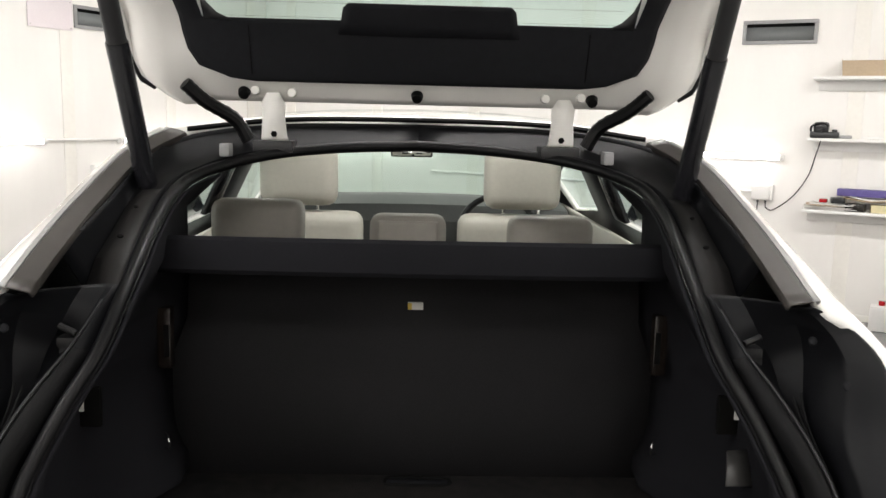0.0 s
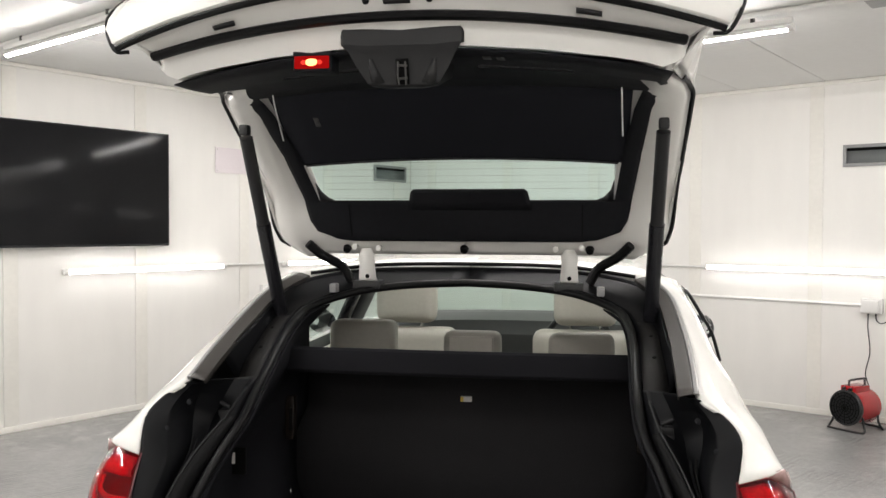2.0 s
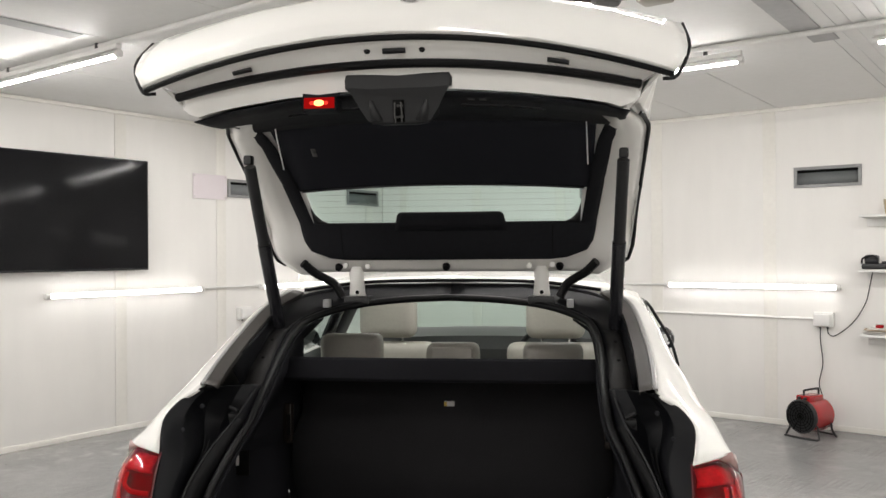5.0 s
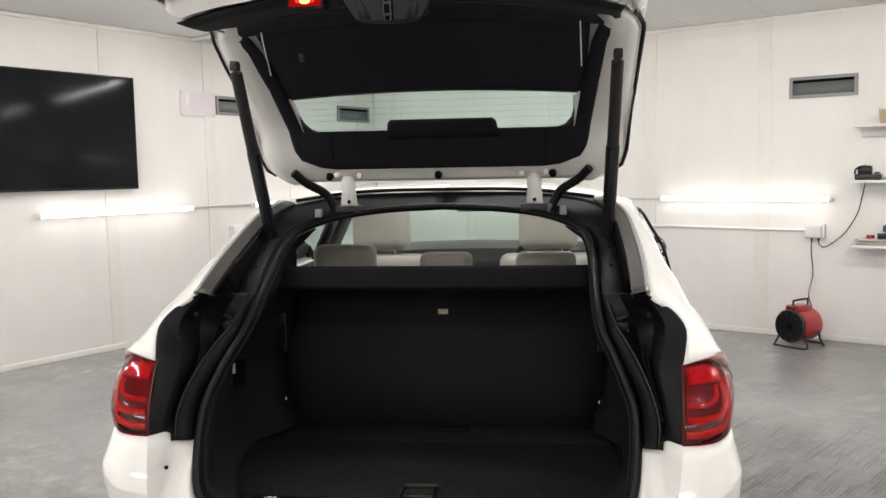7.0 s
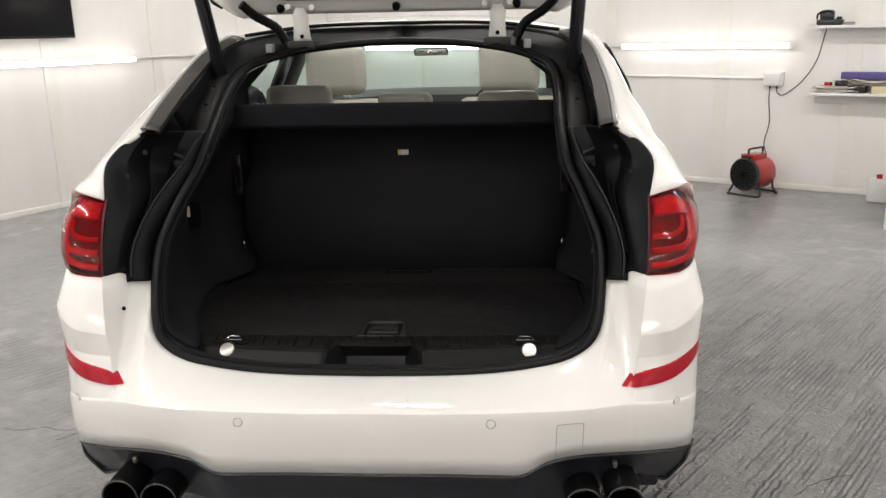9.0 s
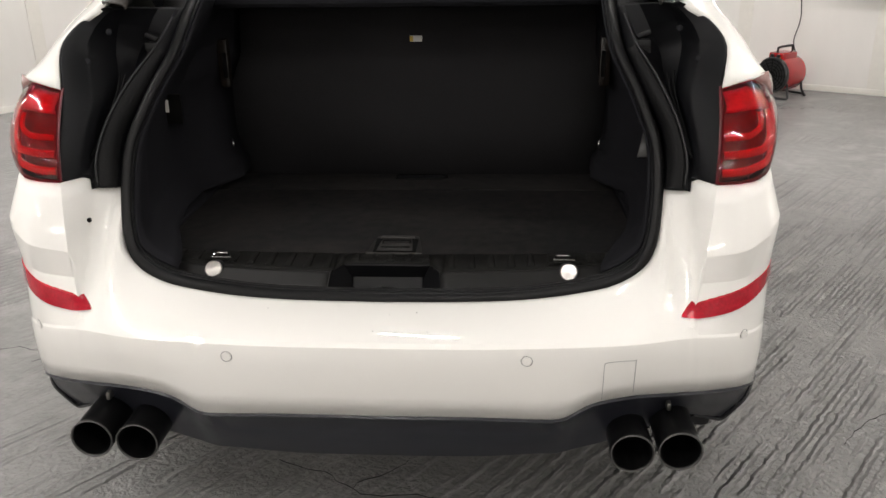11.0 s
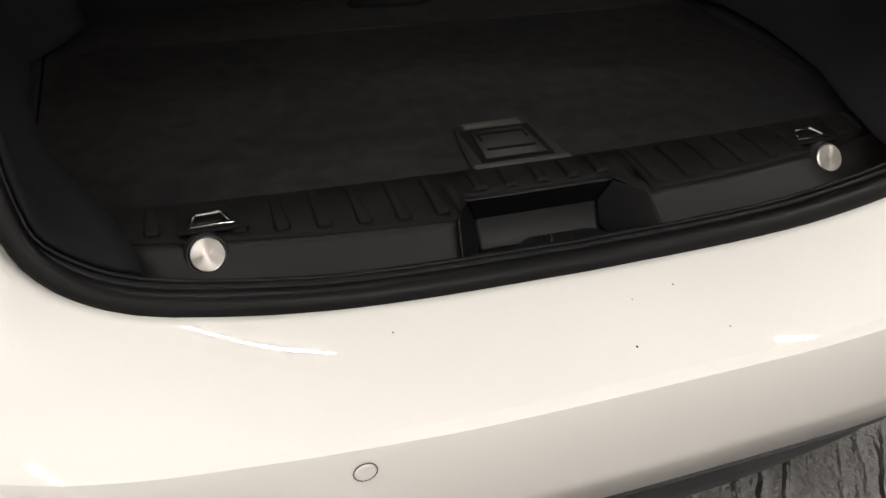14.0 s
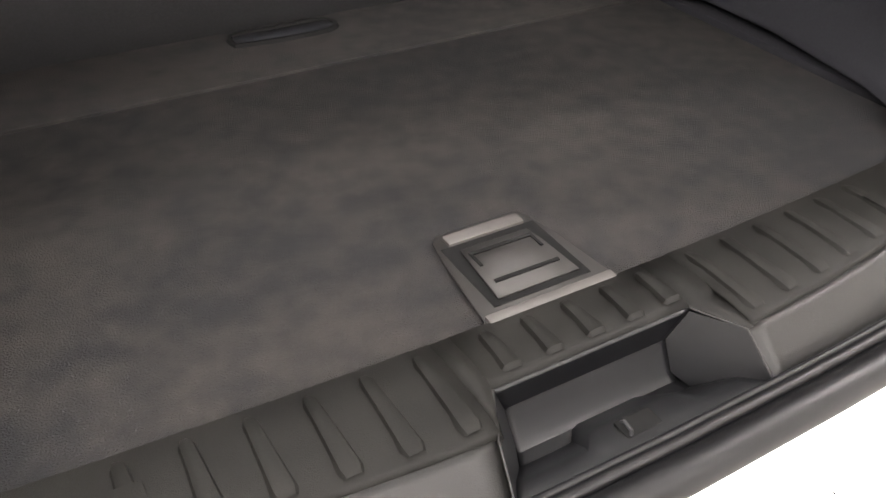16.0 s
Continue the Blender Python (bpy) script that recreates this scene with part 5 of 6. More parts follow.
# sill plate with ribs, lashing loops, knobs and the lock tray
TRAY_X = -0.007


def sill_y(x):
    """Shift of the sill's lines towards the car with distance from the middle."""
    return 0.054 * (abs(x) / 0.5) ** 2.2


def sill():
    def strip(prof, x0, x1, n):
        return [[(x, y + sill_y(x) * k, z) for y, z, k in prof] for x in np.linspace(x0, x1, n)]

    ramp = [(0.222, 0.600, 0.4), (0.229, 0.607, 0.42), (0.235, 0.606, 0.5), (0.262, 0.635, 0.95), (0.268, 0.640, 1)]
    for a, b in ((-0.585, -0.137), (0.124, 0.585)):
        bm = bmesh.new()
        grid(bm, strip(ramp, a, b, 24))
        part("sill_ramp", bm, M_SILL, car, "smooth dark grey sill ramp", thick=0.004)
    top = [(0.2685, 0.640, 1), (0.274, 0.643, 1), (0.300, 0.6455, 0.9), (0.345, 0.645, 0.55), (0.384, 0.640, 0.3), (0.388, 0.63, 0.26)]
    for a, b in ((-0.60, -0.130), (0.130, 0.60)):
        bm = bmesh.new()
        grid(bm, strip(top, a, b, 24))
        part("sill_plate", bm, M_PLATE, car, "black ribbed sill plate", thick=0.004)
    bm = bmesh.new()
    grid(bm, [[(x, y, z) for y, z in ((0.315, 0.641), (0.324, 0.6445), (0.345, 0.645), (0.384, 0.640), (0.388, 0.63))] for x in np.linspace(TRAY_X - 0.104, TRAY_X + 0.104, 6)])
    part("sill_plate", bm, M_PLATE, car, thick=0.004)
    for s in (-1, 1):
        bm = bmesh.new()
        grid(bm, [[(TRAY_X + s * x0, y, z), (s * 0.130, y, z)] for x0, y, z in ((0.128, 0.2695, 0.6405), (0.113, 0.298, 0.6425), (0.104, 0.315, 0.641), (0.104, 0.324, 0.6445), (0.104, 0.345, 0.645), (0.104, 0.384, 0.640), (0.104, 0.388, 0.63))])
        part("sill_plate", bm, M_PLATE, car, thick=0.004)
    # ribs
    ribs = [s * (0.148 + 0.047 * k) for s in (-1, 1) for k in range(9) if not 0.385 < 0.148 + 0.047 * k < 0.46]
    ribs += [-0.085, -0.043, 0.0, 0.043, 0.085]
    for x in ribs:
        bm = bmesh.new()
        y0 = (0.321 if abs(x) < 0.1 else 0.278) + sill_y(x)
        y1 = 0.366 + sill_y(x) * 0.35
        z = 0.6455
        rows = []
        for f in (0.0, 0.08, 0.3, 0.6, 0.9, 1.0):
            y = y0 + (y1 + 0.006 - y0) * f
            w = 0.0105 - 0.0045 * f - (0.003 if f in (0.0, 1.0) else 0)
            h = 0.0005 if f in (0.0, 1.0) else 0.0042
            zz = z - 0.0035 * max(0.0, f - 0.5)
            rows.append([(x - w, y, zz - 0.001), (x - w * 0.75, y, zz + h * 0.75), (x - w * 0.3, y, zz + h), (x + w * 0.3, y, zz + h), (x + w * 0.75, y, zz + h * 0.75), (x + w, y, zz - 0.001)])
        grid(bm, rows)
        part("sill_rib", bm, M_PLATE, car)
    for s in (-1, 1):
        # lashing loop in its recessed plate
        lx = s * 0.413
        y = 0.336
        bm = bmesh.new()
        box(bm, lx - 0.037, lx + 0.042, y - 0.023, y + 0.018, 0.6475, 0.6505, 0.0014)
        pl = part("lashing_plate", bm, M_PLATE, car, "black plate round the lashing loop")
        bm = bmesh.new()
        tube(bm, [(lx - 0.022, y - 0.012, 0.6535), (lx - 0.019, y - 0.002, 0.655), (lx - 0.015, y + 0.005, 0.656), (lx + 0.011, y + 0.006, 0.656), (lx + 0.016, y - 0.001, 0.655), (lx + 0.022, y - 0.012, 0.6535)], 0.0022, 8)
        box(bm, lx - 0.025, lx + 0.026, y - 0.0175, y - 0.0125, 0.6515, 0.655, 0.001)
        part("lashing_loop", bm, M_CHROME, pl, "chrome lashing loop")
        # spun metal knob on the ramp
        kx = s * 0.4225
        m = pose(kx, 0.2955, 0.630, 52)
        bm = bmesh.new()
        lathe(bm, [(0.0003, 0.0100), (0.006, 0.0104), (0.0165, 0.0112), (0.0185, 0.0112), (0.0205, 0.0092), (0.0208, 0.007), (0.0208, 0.0)], 40)
        kn = part("sill_knob", bm, M_STEEL, car, "round spun aluminium knob", smooth=14, weld=False)
        kn.matrix_basis = m
        bm = bmesh.new()
        lathe(bm, [(0.0212, 0.007), (0.0225, 0.0075), (0.0240, 0.003), (0.0262, -0.002), (0.028, -0.008)], 32)
        part("knob_collar", bm, M_BLACK, kn)


sill()


M_TRAY = material("smooth_black_tray", (0.0036, 0.0037, 0.0043), 0.42, vary=0.2, spec=0.24)


def lock_tray():
    """An undercut back wall, a trough, and a platform before it that bulges round the striker."""
    line = [(0.3145, 0.6405), (0.313, 0.6375), (0.314, 0.632), (0.319, 0.6055), (0.3175, 0.6025), (0.303, 0.579), (0.296, 0.5735), (0.284, 0.573), (0.259, 0.597), (0.253, 0.600), (0.238, 0.604), (0.222, 0.601)]
    # both cheeks are flat and lean outwards; the tray ends on them
    prof = [(0.1035 - 0.525 * (y - 0.313) + 0.379 * (z - 0.6375), y, z) for y, z in line]
    n = 24
    bm = bmesh.new()
    rows = []
    for k, (w, y, z) in enumerate(prof):
        row = []
        for i in range(n + 1):
            f = 2 * i / n - 1
            bulge = max(0.0, min(1.0, (0.52 - abs(f - 0.08)) / 0.16)) if 6 < k < 10 else 0.0
            row.append((TRAY_X + w * f, y + 0.015 * bulge * bulge * (3 - 2 * bulge), z))
        rows.append(row)
    grid(bm, rows)
    tray = part("lock_tray", bm, M_TRAY, car, "moulded black tray round the tailgate striker", thick=0.002, smooth=28)
    # flat slanted cheeks with a thin raised edge
    for s in (-1, 1):
        side = [Vector((TRAY_X + s * w, y, z)) for w, y, z in prof]
        c, d = Vector((TRAY_X + s * 0.128, 0.2685, 0.6405)), Vector((TRAY_X + s * 0.134, 0.230, 0.603))
        bm = bmesh.new()
        for tri in ((side[1], side[3], side[5]), (side[1], side[5], c), (c, side[5], side[7]), (c, side[7], side[8]), (c, side[8], d), (d, side[8], side[10])):
            bm.faces.new([bm.verts.new(q) for q in tri])
        part("tray_cheek", bm, M_TRAY, tray, thick=0.001, smooth=0)
        bm = bmesh.new()
        tube(bm, [side[0], c, d, Vector((TRAY_X + s * 0.136, 0.221, 0.600))], 0.0014, 6)
        part("tray_edge", bm, M_SILL, tray)
    bm = bmesh.new()
    box(bm, TRAY_X - 0.016, TRAY_X + 0.021, 0.246, 0.266, 0.596, 0.6036, 0.002)
    part("striker_slot", bm, M_GAP, tray)
    bm = bmesh.new()
    tube(bm, [(TRAY_X - 0.012, 0.248, 0.603), (TRAY_X - 0.011, 0.250, 0.607), (TRAY_X - 0.010, 0.260, 0.607), (TRAY_X - 0.010, 0.263, 0.603)], 0.0018, 8)
    part("striker_bar", bm, M_BLACK, tray, "dark metal striker bar")


lock_tray()


def floor_handle():
    bm = bmesh.new()
    z = 0.6325
    grid(bm, [[(-0.073, 0.384, z), (0.073, 0.384, z)], [(-0.071, 0.39, z + 0.003), (0.071, 0.39, z + 0.003)], [(-0.062, 0.47, z + 0.003), (0.062, 0.47, z + 0.003)], [(-0.054, 0.51, z + 0.003), (0.054, 0.51, z + 0.003)], [(-0.046, 0.518, z + 0.002), (0.046, 0.518, z + 0.002)], [(-0.044, 0.521, z), (0.044, 0.521, z)]])
    h = part("floor_handle", bm, M_HANDLE, car, "worn grey plastic lifting handle plate", thick=0.002, offset=1)
    bm = bmesh.new()
    box(bm, -0.070, 0.070, 0.3805, 0.392, z + 0.003, z + 0.0085, 0.002)
    part("front_bar", bm, M_BAR, h)
    bm = bmesh.new()
    box(bm, -0.044, 0.044, 0.496, 0.512, z + 0.003, z + 0.0085, 0.002)
    part("rear_bar", bm, M_BAR, h)
    # dark sheet on the plate stands in for the shaded recess round the flap
    bm = bmesh.new()
    box(bm, -0.054, 0.054, 0.400, 0.4955, z + 0.003, z + 0.0056)
    part("recess_shade", bm, M_GAP, h)
    bm = bmesh.new()
    grid(bm, [[(-0.045, 0.407, z + 0.006), (0.045, 0.407, z + 0.006)], [(-0.041, 0.46, z + 0.0068), (0.041, 0.46, z + 0.0068)], [(-0.038, 0.484, z + 0.0064), (0.038, 0.484, z + 0.0064)]])
    fl = part("handle_flap", bm, M_HANDLE, h, "hinged handle flap", thick=0.002, offset=1)
    for x0, x1, y0, y1 in ((-0.033, 0.033, 0.470, 0.474), (-0.036, 0.036, 0.425, 0.429), (-0.036, -0.033, 0.452, 0.474), (0.033, 0.036, 0.452, 0.474)):
        bm = bmesh.new()
        box(bm, x0, x1, y0, y1, z + 0.0075, z + 0.0101)
        part("flap_groove", bm, M_GAP, fl)
    # second slot handle further in
    bm = bmesh.new()
    ring = smooth_path([(-0.066, 1.060, 0.632), (-0.062, 1.095, 0.632), (0.0, 1.098, 0.632), (0.075, 1.098, 0.632), (0.095, 1.078, 0.632), (0.075, 1.055, 0.632), (0.0, 1.053, 0.632)], 3)
    tube(bm, ring, 0.0055, 6, closed=True)
    sh = part("slot_handle", bm, M_GAP, car, "black slot handle in the rear flap")
    bm = bmesh.new()
    bm.faces.new([bm.verts.new((p[0], p[1], 0.6328)) for p in ring])
    part("slot", bm, M_GATETRIM, sh, thick=0.001)


floor_handle()


# ---- open tailgate ----
GATE_LINE = [  # place along the inner side: its y and z on the middle line
    (1.15, 1.15, 1.545), (1.0, 1.09, 1.615), (0.8, 1.035, 1.755), (0.645, 0.90, 1.857), (0.545, 0.80, 1.918), (0.42, 0.70, 1.988), (0.3, 0.62, 2.029), (0.2, 0.45, 2.048),
    (0.12, 0.24, 2.034), (0.05, 0.09, 2.029), (0.0, 0.06, 2.08), (-0.06, 0.036, 2.111), (-0.12, -0.005, 2.138), (-0.16, -0.02, 2.156)]


def gate(x, k, lift=0.0):
    """A point of the tailgate's inner side: k along its middle line from hinge to lip; lift: metres towards the outside."""
    w = min(1.0, max(0.0, (0.42 - k) / 0.27))
    for (ka, ya, za), (kc, yc, zc) in zip(GATE_LINE, GATE_LINE[1:]):
        if kc <= k <= ka or kc == GATE_LINE[-1][0]:
            f = (ka - k) / (ka - kc)
            y, z = ya + f * (yc - ya), za + f * (zc - za)
            d = Vector((0, yc - ya, zc - za)).normalized()
            break
    n = Vector((0, d.z, -d.y))
    e = (x / 0.62) ** 2 * w
    drop = 0.055 + 0.022 * min(1.0, max(0.0, -k / 0.1))
    return Vector((x, y + 0.088 * e, z - drop * e)) + n * lift


def half_width(y):
    """Half the tailgate's width at a place along it."""
    pts = [(1.15, 0.60), (1.08, 0.65), (0.95, 0.664), (0.7, 0.674), (0.42, 0.674), (0.3, 0.66), (0.24, 0.63), (0.2, 0.605), (0.14, 0.595), (0.05, 0.592), (0.0, 0.60), (-0.05, 0.635), (-0.16, 0.662)]
    for (ya, a), (yc, c) in zip(pts, pts[1:]):
        if yc <= y <= ya:
            return a + (ya - y) / (ya - yc) * (c - a)
    return pts[-1][1]


def sheet(bm, ys, xs, lift, hole=None):
    """Inner sheet over the given stations; xs are shares of the half width."""
    vs = [[bm.verts.new(gate(x * half_width(y) if abs(x) <= 1 else x, y, lift(x, y) if callable(lift) else lift)) for x in xs] for y in ys]
    for i in range(len(ys) - 1):
        for j in range(len(xs) - 1):
            if hole and hole((xs[j] + xs[j + 1]) / 2, (ys[i] + ys[i + 1]) / 2):
                continue
            bm.faces.new((vs[i][j], vs[i][j + 1], vs[i + 1][j + 1], vs[i + 1][j]))


def tailgate():
    ys = [1.15, 1.12, 1.06, 1.0, 0.92, 0.84, 0.76, 0.68, 0.62, 0.56, 0.48, 0.42, 0.34, 0.27, 0.2, 0.14, 0.09, 0.05, 0.02, 0.0, -0.02, -0.07, -0.12]
    xs = [-1, -0.97, -0.92, -0.86, -0.8, -0.72, -0.5, -0.25, 0, 0.25, 0.5, 0.72, 0.8, 0.86, 0.92, 0.97, 1]
    bm = bmesh.new()

    def dish(x, y):
        e = abs(x)
        if y > 0.06 and e < 0.86:
            return 0.014
        return 0.03 if e > 0.985 else 0.012 if e > 0.96 else -0.004 if e > 0.88 else 0.0

    sheet(bm, ys, xs, dish, hole=lambda x, y: abs(x) < 0.72 and 0.30 < y < 0.93)
    g = part("tailgate", bm, M_PAINT, car, "open white tailgate", thick=0.004, offset=1, smooth=45)
    # outer skin: glass side, spoiler edge and tail panel
    outer = [(1.17, 1.575), (1.08, 1.715), (0.94, 1.875), (0.79, 1.99), (0.66, 2.085), (0.56, 2.15), (0.42, 2.225), (0.22, 2.282), (0.12, 2.279), (0.055, 2.256), (0.018, 2.218), (-0.004, 2.188), (-0.010, 2.172), (-0.012, 2.146), (-0.006, 2.138)]
    span = [0.605, 0.66, 0.68, 0.682, 0.684, 0.69, 0.70, 0.705, 0.706, 0.704, 0.702, 0.694, 0.682, 0.670, 0.664]

    def skin(x, k):
        y, z = outer[k]
        w = min(1.0, max(0.0, (0.6 - y) / 0.35))
        e = (x * span[k] / 0.62) ** 2 * w
        return Vector((x * span[k], y + 0.088 * e, z - (0.077 if k > 8 else 0.06) * e))

    bm = bmesh.new()
    sx = [-1, -0.95, -0.88, -0.75, -0.5, -0.25, 0, 0.25, 0.5, 0.75, 0.88, 0.95, 1]
    vs = [[bm.verts.new(skin(x, k)) for x in sx] for k in range(len(outer))]
    for i in range(len(outer) - 1):
        for j in range(len(sx) - 1):
            if 1 <= i <= 2 and 2 <= j <= len(sx) - 4:
                continue
            bm.faces.new((vs[i][j], vs[i][j + 1], vs[i + 1][j + 1], vs[i + 1][j]))
    part("outer_skin", bm, M_PAINT, g, thick=0.003, smooth=30)
    # side walls of the shell
    for s in (-1, 1):
        bm = bmesh.new()
        rows = []
        for k in range(len(outer)):
            o = skin(s, k)
            yi = (1.15, 0.98, 0.70, 0.54, 0.45, 0.38, 0.32, 0.26, 0.16, 0.09, 0.03, -0.03, -0.08, -0.1, -0.12)[k]
            rows.append([o, gate(s * half_width(yi), yi, 0.03)])
        grid(bm, rows)
        part("gate_side", bm, M_PAINT, g, thick=0.003)
        # black outer edge seal
        bm = bmesh.new()
        tube(bm, [gate(s * (half_width(y) + 0.006), y, 0.035) for y in np.linspace(1.12, 0.24, 24)], 0.008, 6)
        part("edge_seal", bm, M_RUBBER, g)
    # black inner trim with the window cut-out
    ty = [1.035, 1.02, 0.98, 0.93, 0.88, 0.845, 0.83, 0.64, 0.55, 0.45, 0.36, 0.29, 0.25, 0.2, 0.15, 0.10, 0.05]

    def trim_half(y):
        pts = [(1.035, 0.39), (1.02, 0.45), (0.98, 0.507), (0.92, 0.532), (0.7, 0.55), (0.45, 0.58), (0.32, 0.60), (0.25, 0.60), (0.20, 0.59), (0.15, 0.575), (0.10, 0.57), (0.05, 0.57)]
        for (ya, a), (yc, c) in zip(pts, pts[1:]):
            if yc <= y <= ya:
                return a + (ya - y) / (ya - yc) * (c - a)
        return pts[-1][1]

    bm = bmesh.new()
    tx = [-1, -0.97, -0.93, -0.9, -0.75, -0.5, -0.25, 0, 0.25, 0.5, 0.75, 0.9, 0.93, 0.97, 1]
    vs = []
    for y in ty:
        h = trim_half(y)
        top = max(0.0, 1 - (y - 0.05) / 0.12)
        vs.append([bm.verts.new(gate(x * h, y + 0.012 * x * x * top, 0.008 if abs(x) > 0.98 and top == 0 else -0.008 * min(1.0, 3 * top))) for x in tx])
    for i in range(len(ty) - 1):
        for j in range(len(tx) - 1):
            if ty[i] <= 0.83 and ty[i + 1] >= 0.29 and abs((tx[j] + tx[j + 1]) / 2) < 0.9:
                continue
            bm.faces.new((vs[i][j], vs[i][j + 1], vs[i + 1][j + 1], vs[i + 1][j]))
    tr = part("inner_trim", bm, M_GATETRIM, g, "black plastic inner trim", thick=0.003, offset=1, smooth=50)
    # rounded corners of the window and the raised tab
    for s in (-1, 1):
        bm = bmesh.new()
        c = [gate(s * x, y, 0.001) for x, y in ((0.482, 0.835), (0.42, 0.835), (0.452, 0.815), (0.472, 0.785), (0.482, 0.74))]
        for a, b in zip(c[1:], c[2:]):
            bm.faces.new([bm.verts.new(p) for p in (c[0], a, b)])
        part("window_corner", bm, M_BLACK, tr, thick=0.002)
    bm = bmesh.new()
    rows = []
    for y, h in ((0.87, 0.205), (0.83, 0.198), (0.79, 0.192), (0.778, 0.180)):
        rows.append([gate(x * h + 0.02, y, -0.002 - (0.006 if abs(x) < 0.95 and y > 0.78 else 0)) for x in (-1, -0.9, -0.5, 0, 0.5, 0.9, 1)])
    grid(bm, rows)
    part("raised_tab", bm, M_GATETRIM, tr, thick=0.004, offset=1)
    # seams in the lower trim
    for s in (-1, 1):
        bm = bmesh.new()
        tube(bm, [gate(s * 0.385, y, -0.0015) for y in np.linspace(1.0, 0.85, 8)], 0.0012, 5)
        part("trim_seam", bm, M_GAP, tr)
    # window, blind and its rails
    bm = bmesh.new()
    grid(bm, [[gate(x, y, 0.024) for x in np.linspace(-0.54, 0.54, 11)] for y in (0.95, 0.85, 0.75, 0.65, 0.55, 0.42, 0.3)])
    gl = part("rear_window", bm, M_GLASS, g, "green tinted rear window", smooth=60)
    gl.visible_shadow = False
    for k in range(7):
        bm = bmesh.new()
        y = 0.83 - 0.03 * k
        tube(bm, [gate(x, y, 0.021) for x in np.linspace(-0.46, 0.46, 9)], 0.0003, 4)
        part("heater_wire", bm, M_GREYDUST, gl)
    bm = bmesh.new()
    grid(bm, [[gate(x, y + 0.022 * (x / 0.46) ** 2, 0.006) for x in np.linspace(-0.515, 0.515, 13)] for y in (0.645, 0.638, 0.55, 0.45, 0.36, 0.28)])
    part("window_blind", bm, M_BLIND, g, "black fabric window blind", thick=0.002)
    bm = bmesh.new()
    tube(bm, [gate(x, 0.645 + 0.022 * (x / 0.46) ** 2, 0.004) for x in np.linspace(-0.49, 0.49, 13)], 0.006, 8)
    part("blind_bar", bm, M_SATIN, g)
    for s in (-1, 1):
        bm = bmesh.new()
        tube(bm, [(s * 0.482, 0.598, 2.02), (s * 0.484, 0.62, 1.99), (s * 0.492, 0.715, 1.90)], 0.0022, 6)
        part("blind_rail", bm, M_RAIL, g, "thin bright metal blind rail")
        bm = bmesh.new()
        a = Vector((s * 0.470, 0.592, 2.026))
        box(bm, a.x - 0.012, a.x + 0.012, a.y - 0.01, a.y + 0.01, a.z - 0.008, a.z + 0.008, 0.004)
        part("rail_end", bm, M_SATIN, g)
        bm = bmesh.new()
        tube(bm, [gate(s * x, 0.165 - 0.04 * (x / 0.62) ** 2, -0.004) for x in np.linspace(0.13, 0.36, 6)], 0.006, 8)
        part("grab_groove", bm, M_SATIN, g)
    # latch cover: a wedge hanging below the trim
    prof = [(0.072, 2.062, 0.126), (0.073, 2.057, 0.130), (0.076, 2.028, 0.129), (0.081, 2.016, 0.122), (0.085, 2.008, 0.116), (0.092, 1.978, 0.100), (0.100, 1.949, 0.080), (0.107, 1.944, 0.074), (0.125, 1.944, 0.070), (0.34, 2.0, 0.07)]

    def cover(x, f):
        """A point of the cover's face: f runs down it from 0 to 1."""
        k = 4 + f * 2
        a, b = prof[int(k)], prof[min(6, int(k) + 1)]
        t = k - int(k)
        return Vector((x, a[0] + (b[0] - a[0]) * t, a[1] + (b[1] - a[1]) * t))

    bm = bmesh.new()
    rows = []
    for y, z, h in prof:
        zt = gate(h, 0.05 + 0.4 * max(0.0, y - 0.09)).z + 0.004
        rows.append([(x * h * (1.03 if abs(x) == 1 else 1), y + (0.006 if abs(x) == 1 else 0), max(z, zt) if abs(x) == 1 else z + 0.004 * (abs(x) > 0.9)) for x in (-1, -0.985, -0.93, -0.6, -0.25, 0, 0.25, 0.6, 0.93, 0.985, 1)])
    grid(bm, rows)
    lc = part("latch_cover", bm, M_COVER, g, "black plastic latch cover", smooth=16, thick=0.002, offset=1)
    out = Vector((0, -0.003, -0.004))
    bm = bmesh.new()
    grid(bm, [[cover(x, f) + out for x in (-0.014, 0.014)] for f in (0.06, 0.5, 0.94)])
    part("latch_slot", bm, M_GAP, lc, thick=0.001)
    bm = bmesh.new()
    for x in (-0.008, 0.007):
        tube(bm, [cover(x, 0.1) + 2 * out, cover(x * 1.2, 0.5) + 3 * out, cover(x, 0.9) + 2 * out], 0.0022, 6)
    tube(bm, [cover(-0.011, 0.22) + 2 * out, cover(0.011, 0.25) + 2 * out], 0.003, 6)
    tube(bm, [cover(-0.011, 0.7) + 2 * out, cover(0.011, 0.66) + 2 * out], 0.003, 6)
    part("latch", bm, M_GREYDUST, lc, "metal latch claw")
    for s in (-1, 1):
        bm = bmesh.new()
        grid(bm, [[cover(s * x, f) + out * d for x, d in ((a, 0.0), ((a + b) / 2, 0.9), (b, 0.0))] for f, a, b in ((0.1, 0.066, 0.072), (0.5, 0.054, 0.074), (0.92, 0.040, 0.070))])
        part("cover_rib", bm, M_COVER, lc, thick=0.001)
    # red lamp in the trim
    bm = bmesh.new()
    box(bm, -0.248, -0.160, 0.101, 0.16, 1.982, 2.032, 0.004)
    lh = part("lamp_housing", bm, M_GATETRIM, g, "black lamp housing in the trim")
    bm = bmesh.new()
    box(bm, -0.243, -0.165, 0.096, 0.102, 1.988, 2.015, 0.002)
    part("lamp_lens", bm, M_REDLIT, lh, "lit red warning lamp")
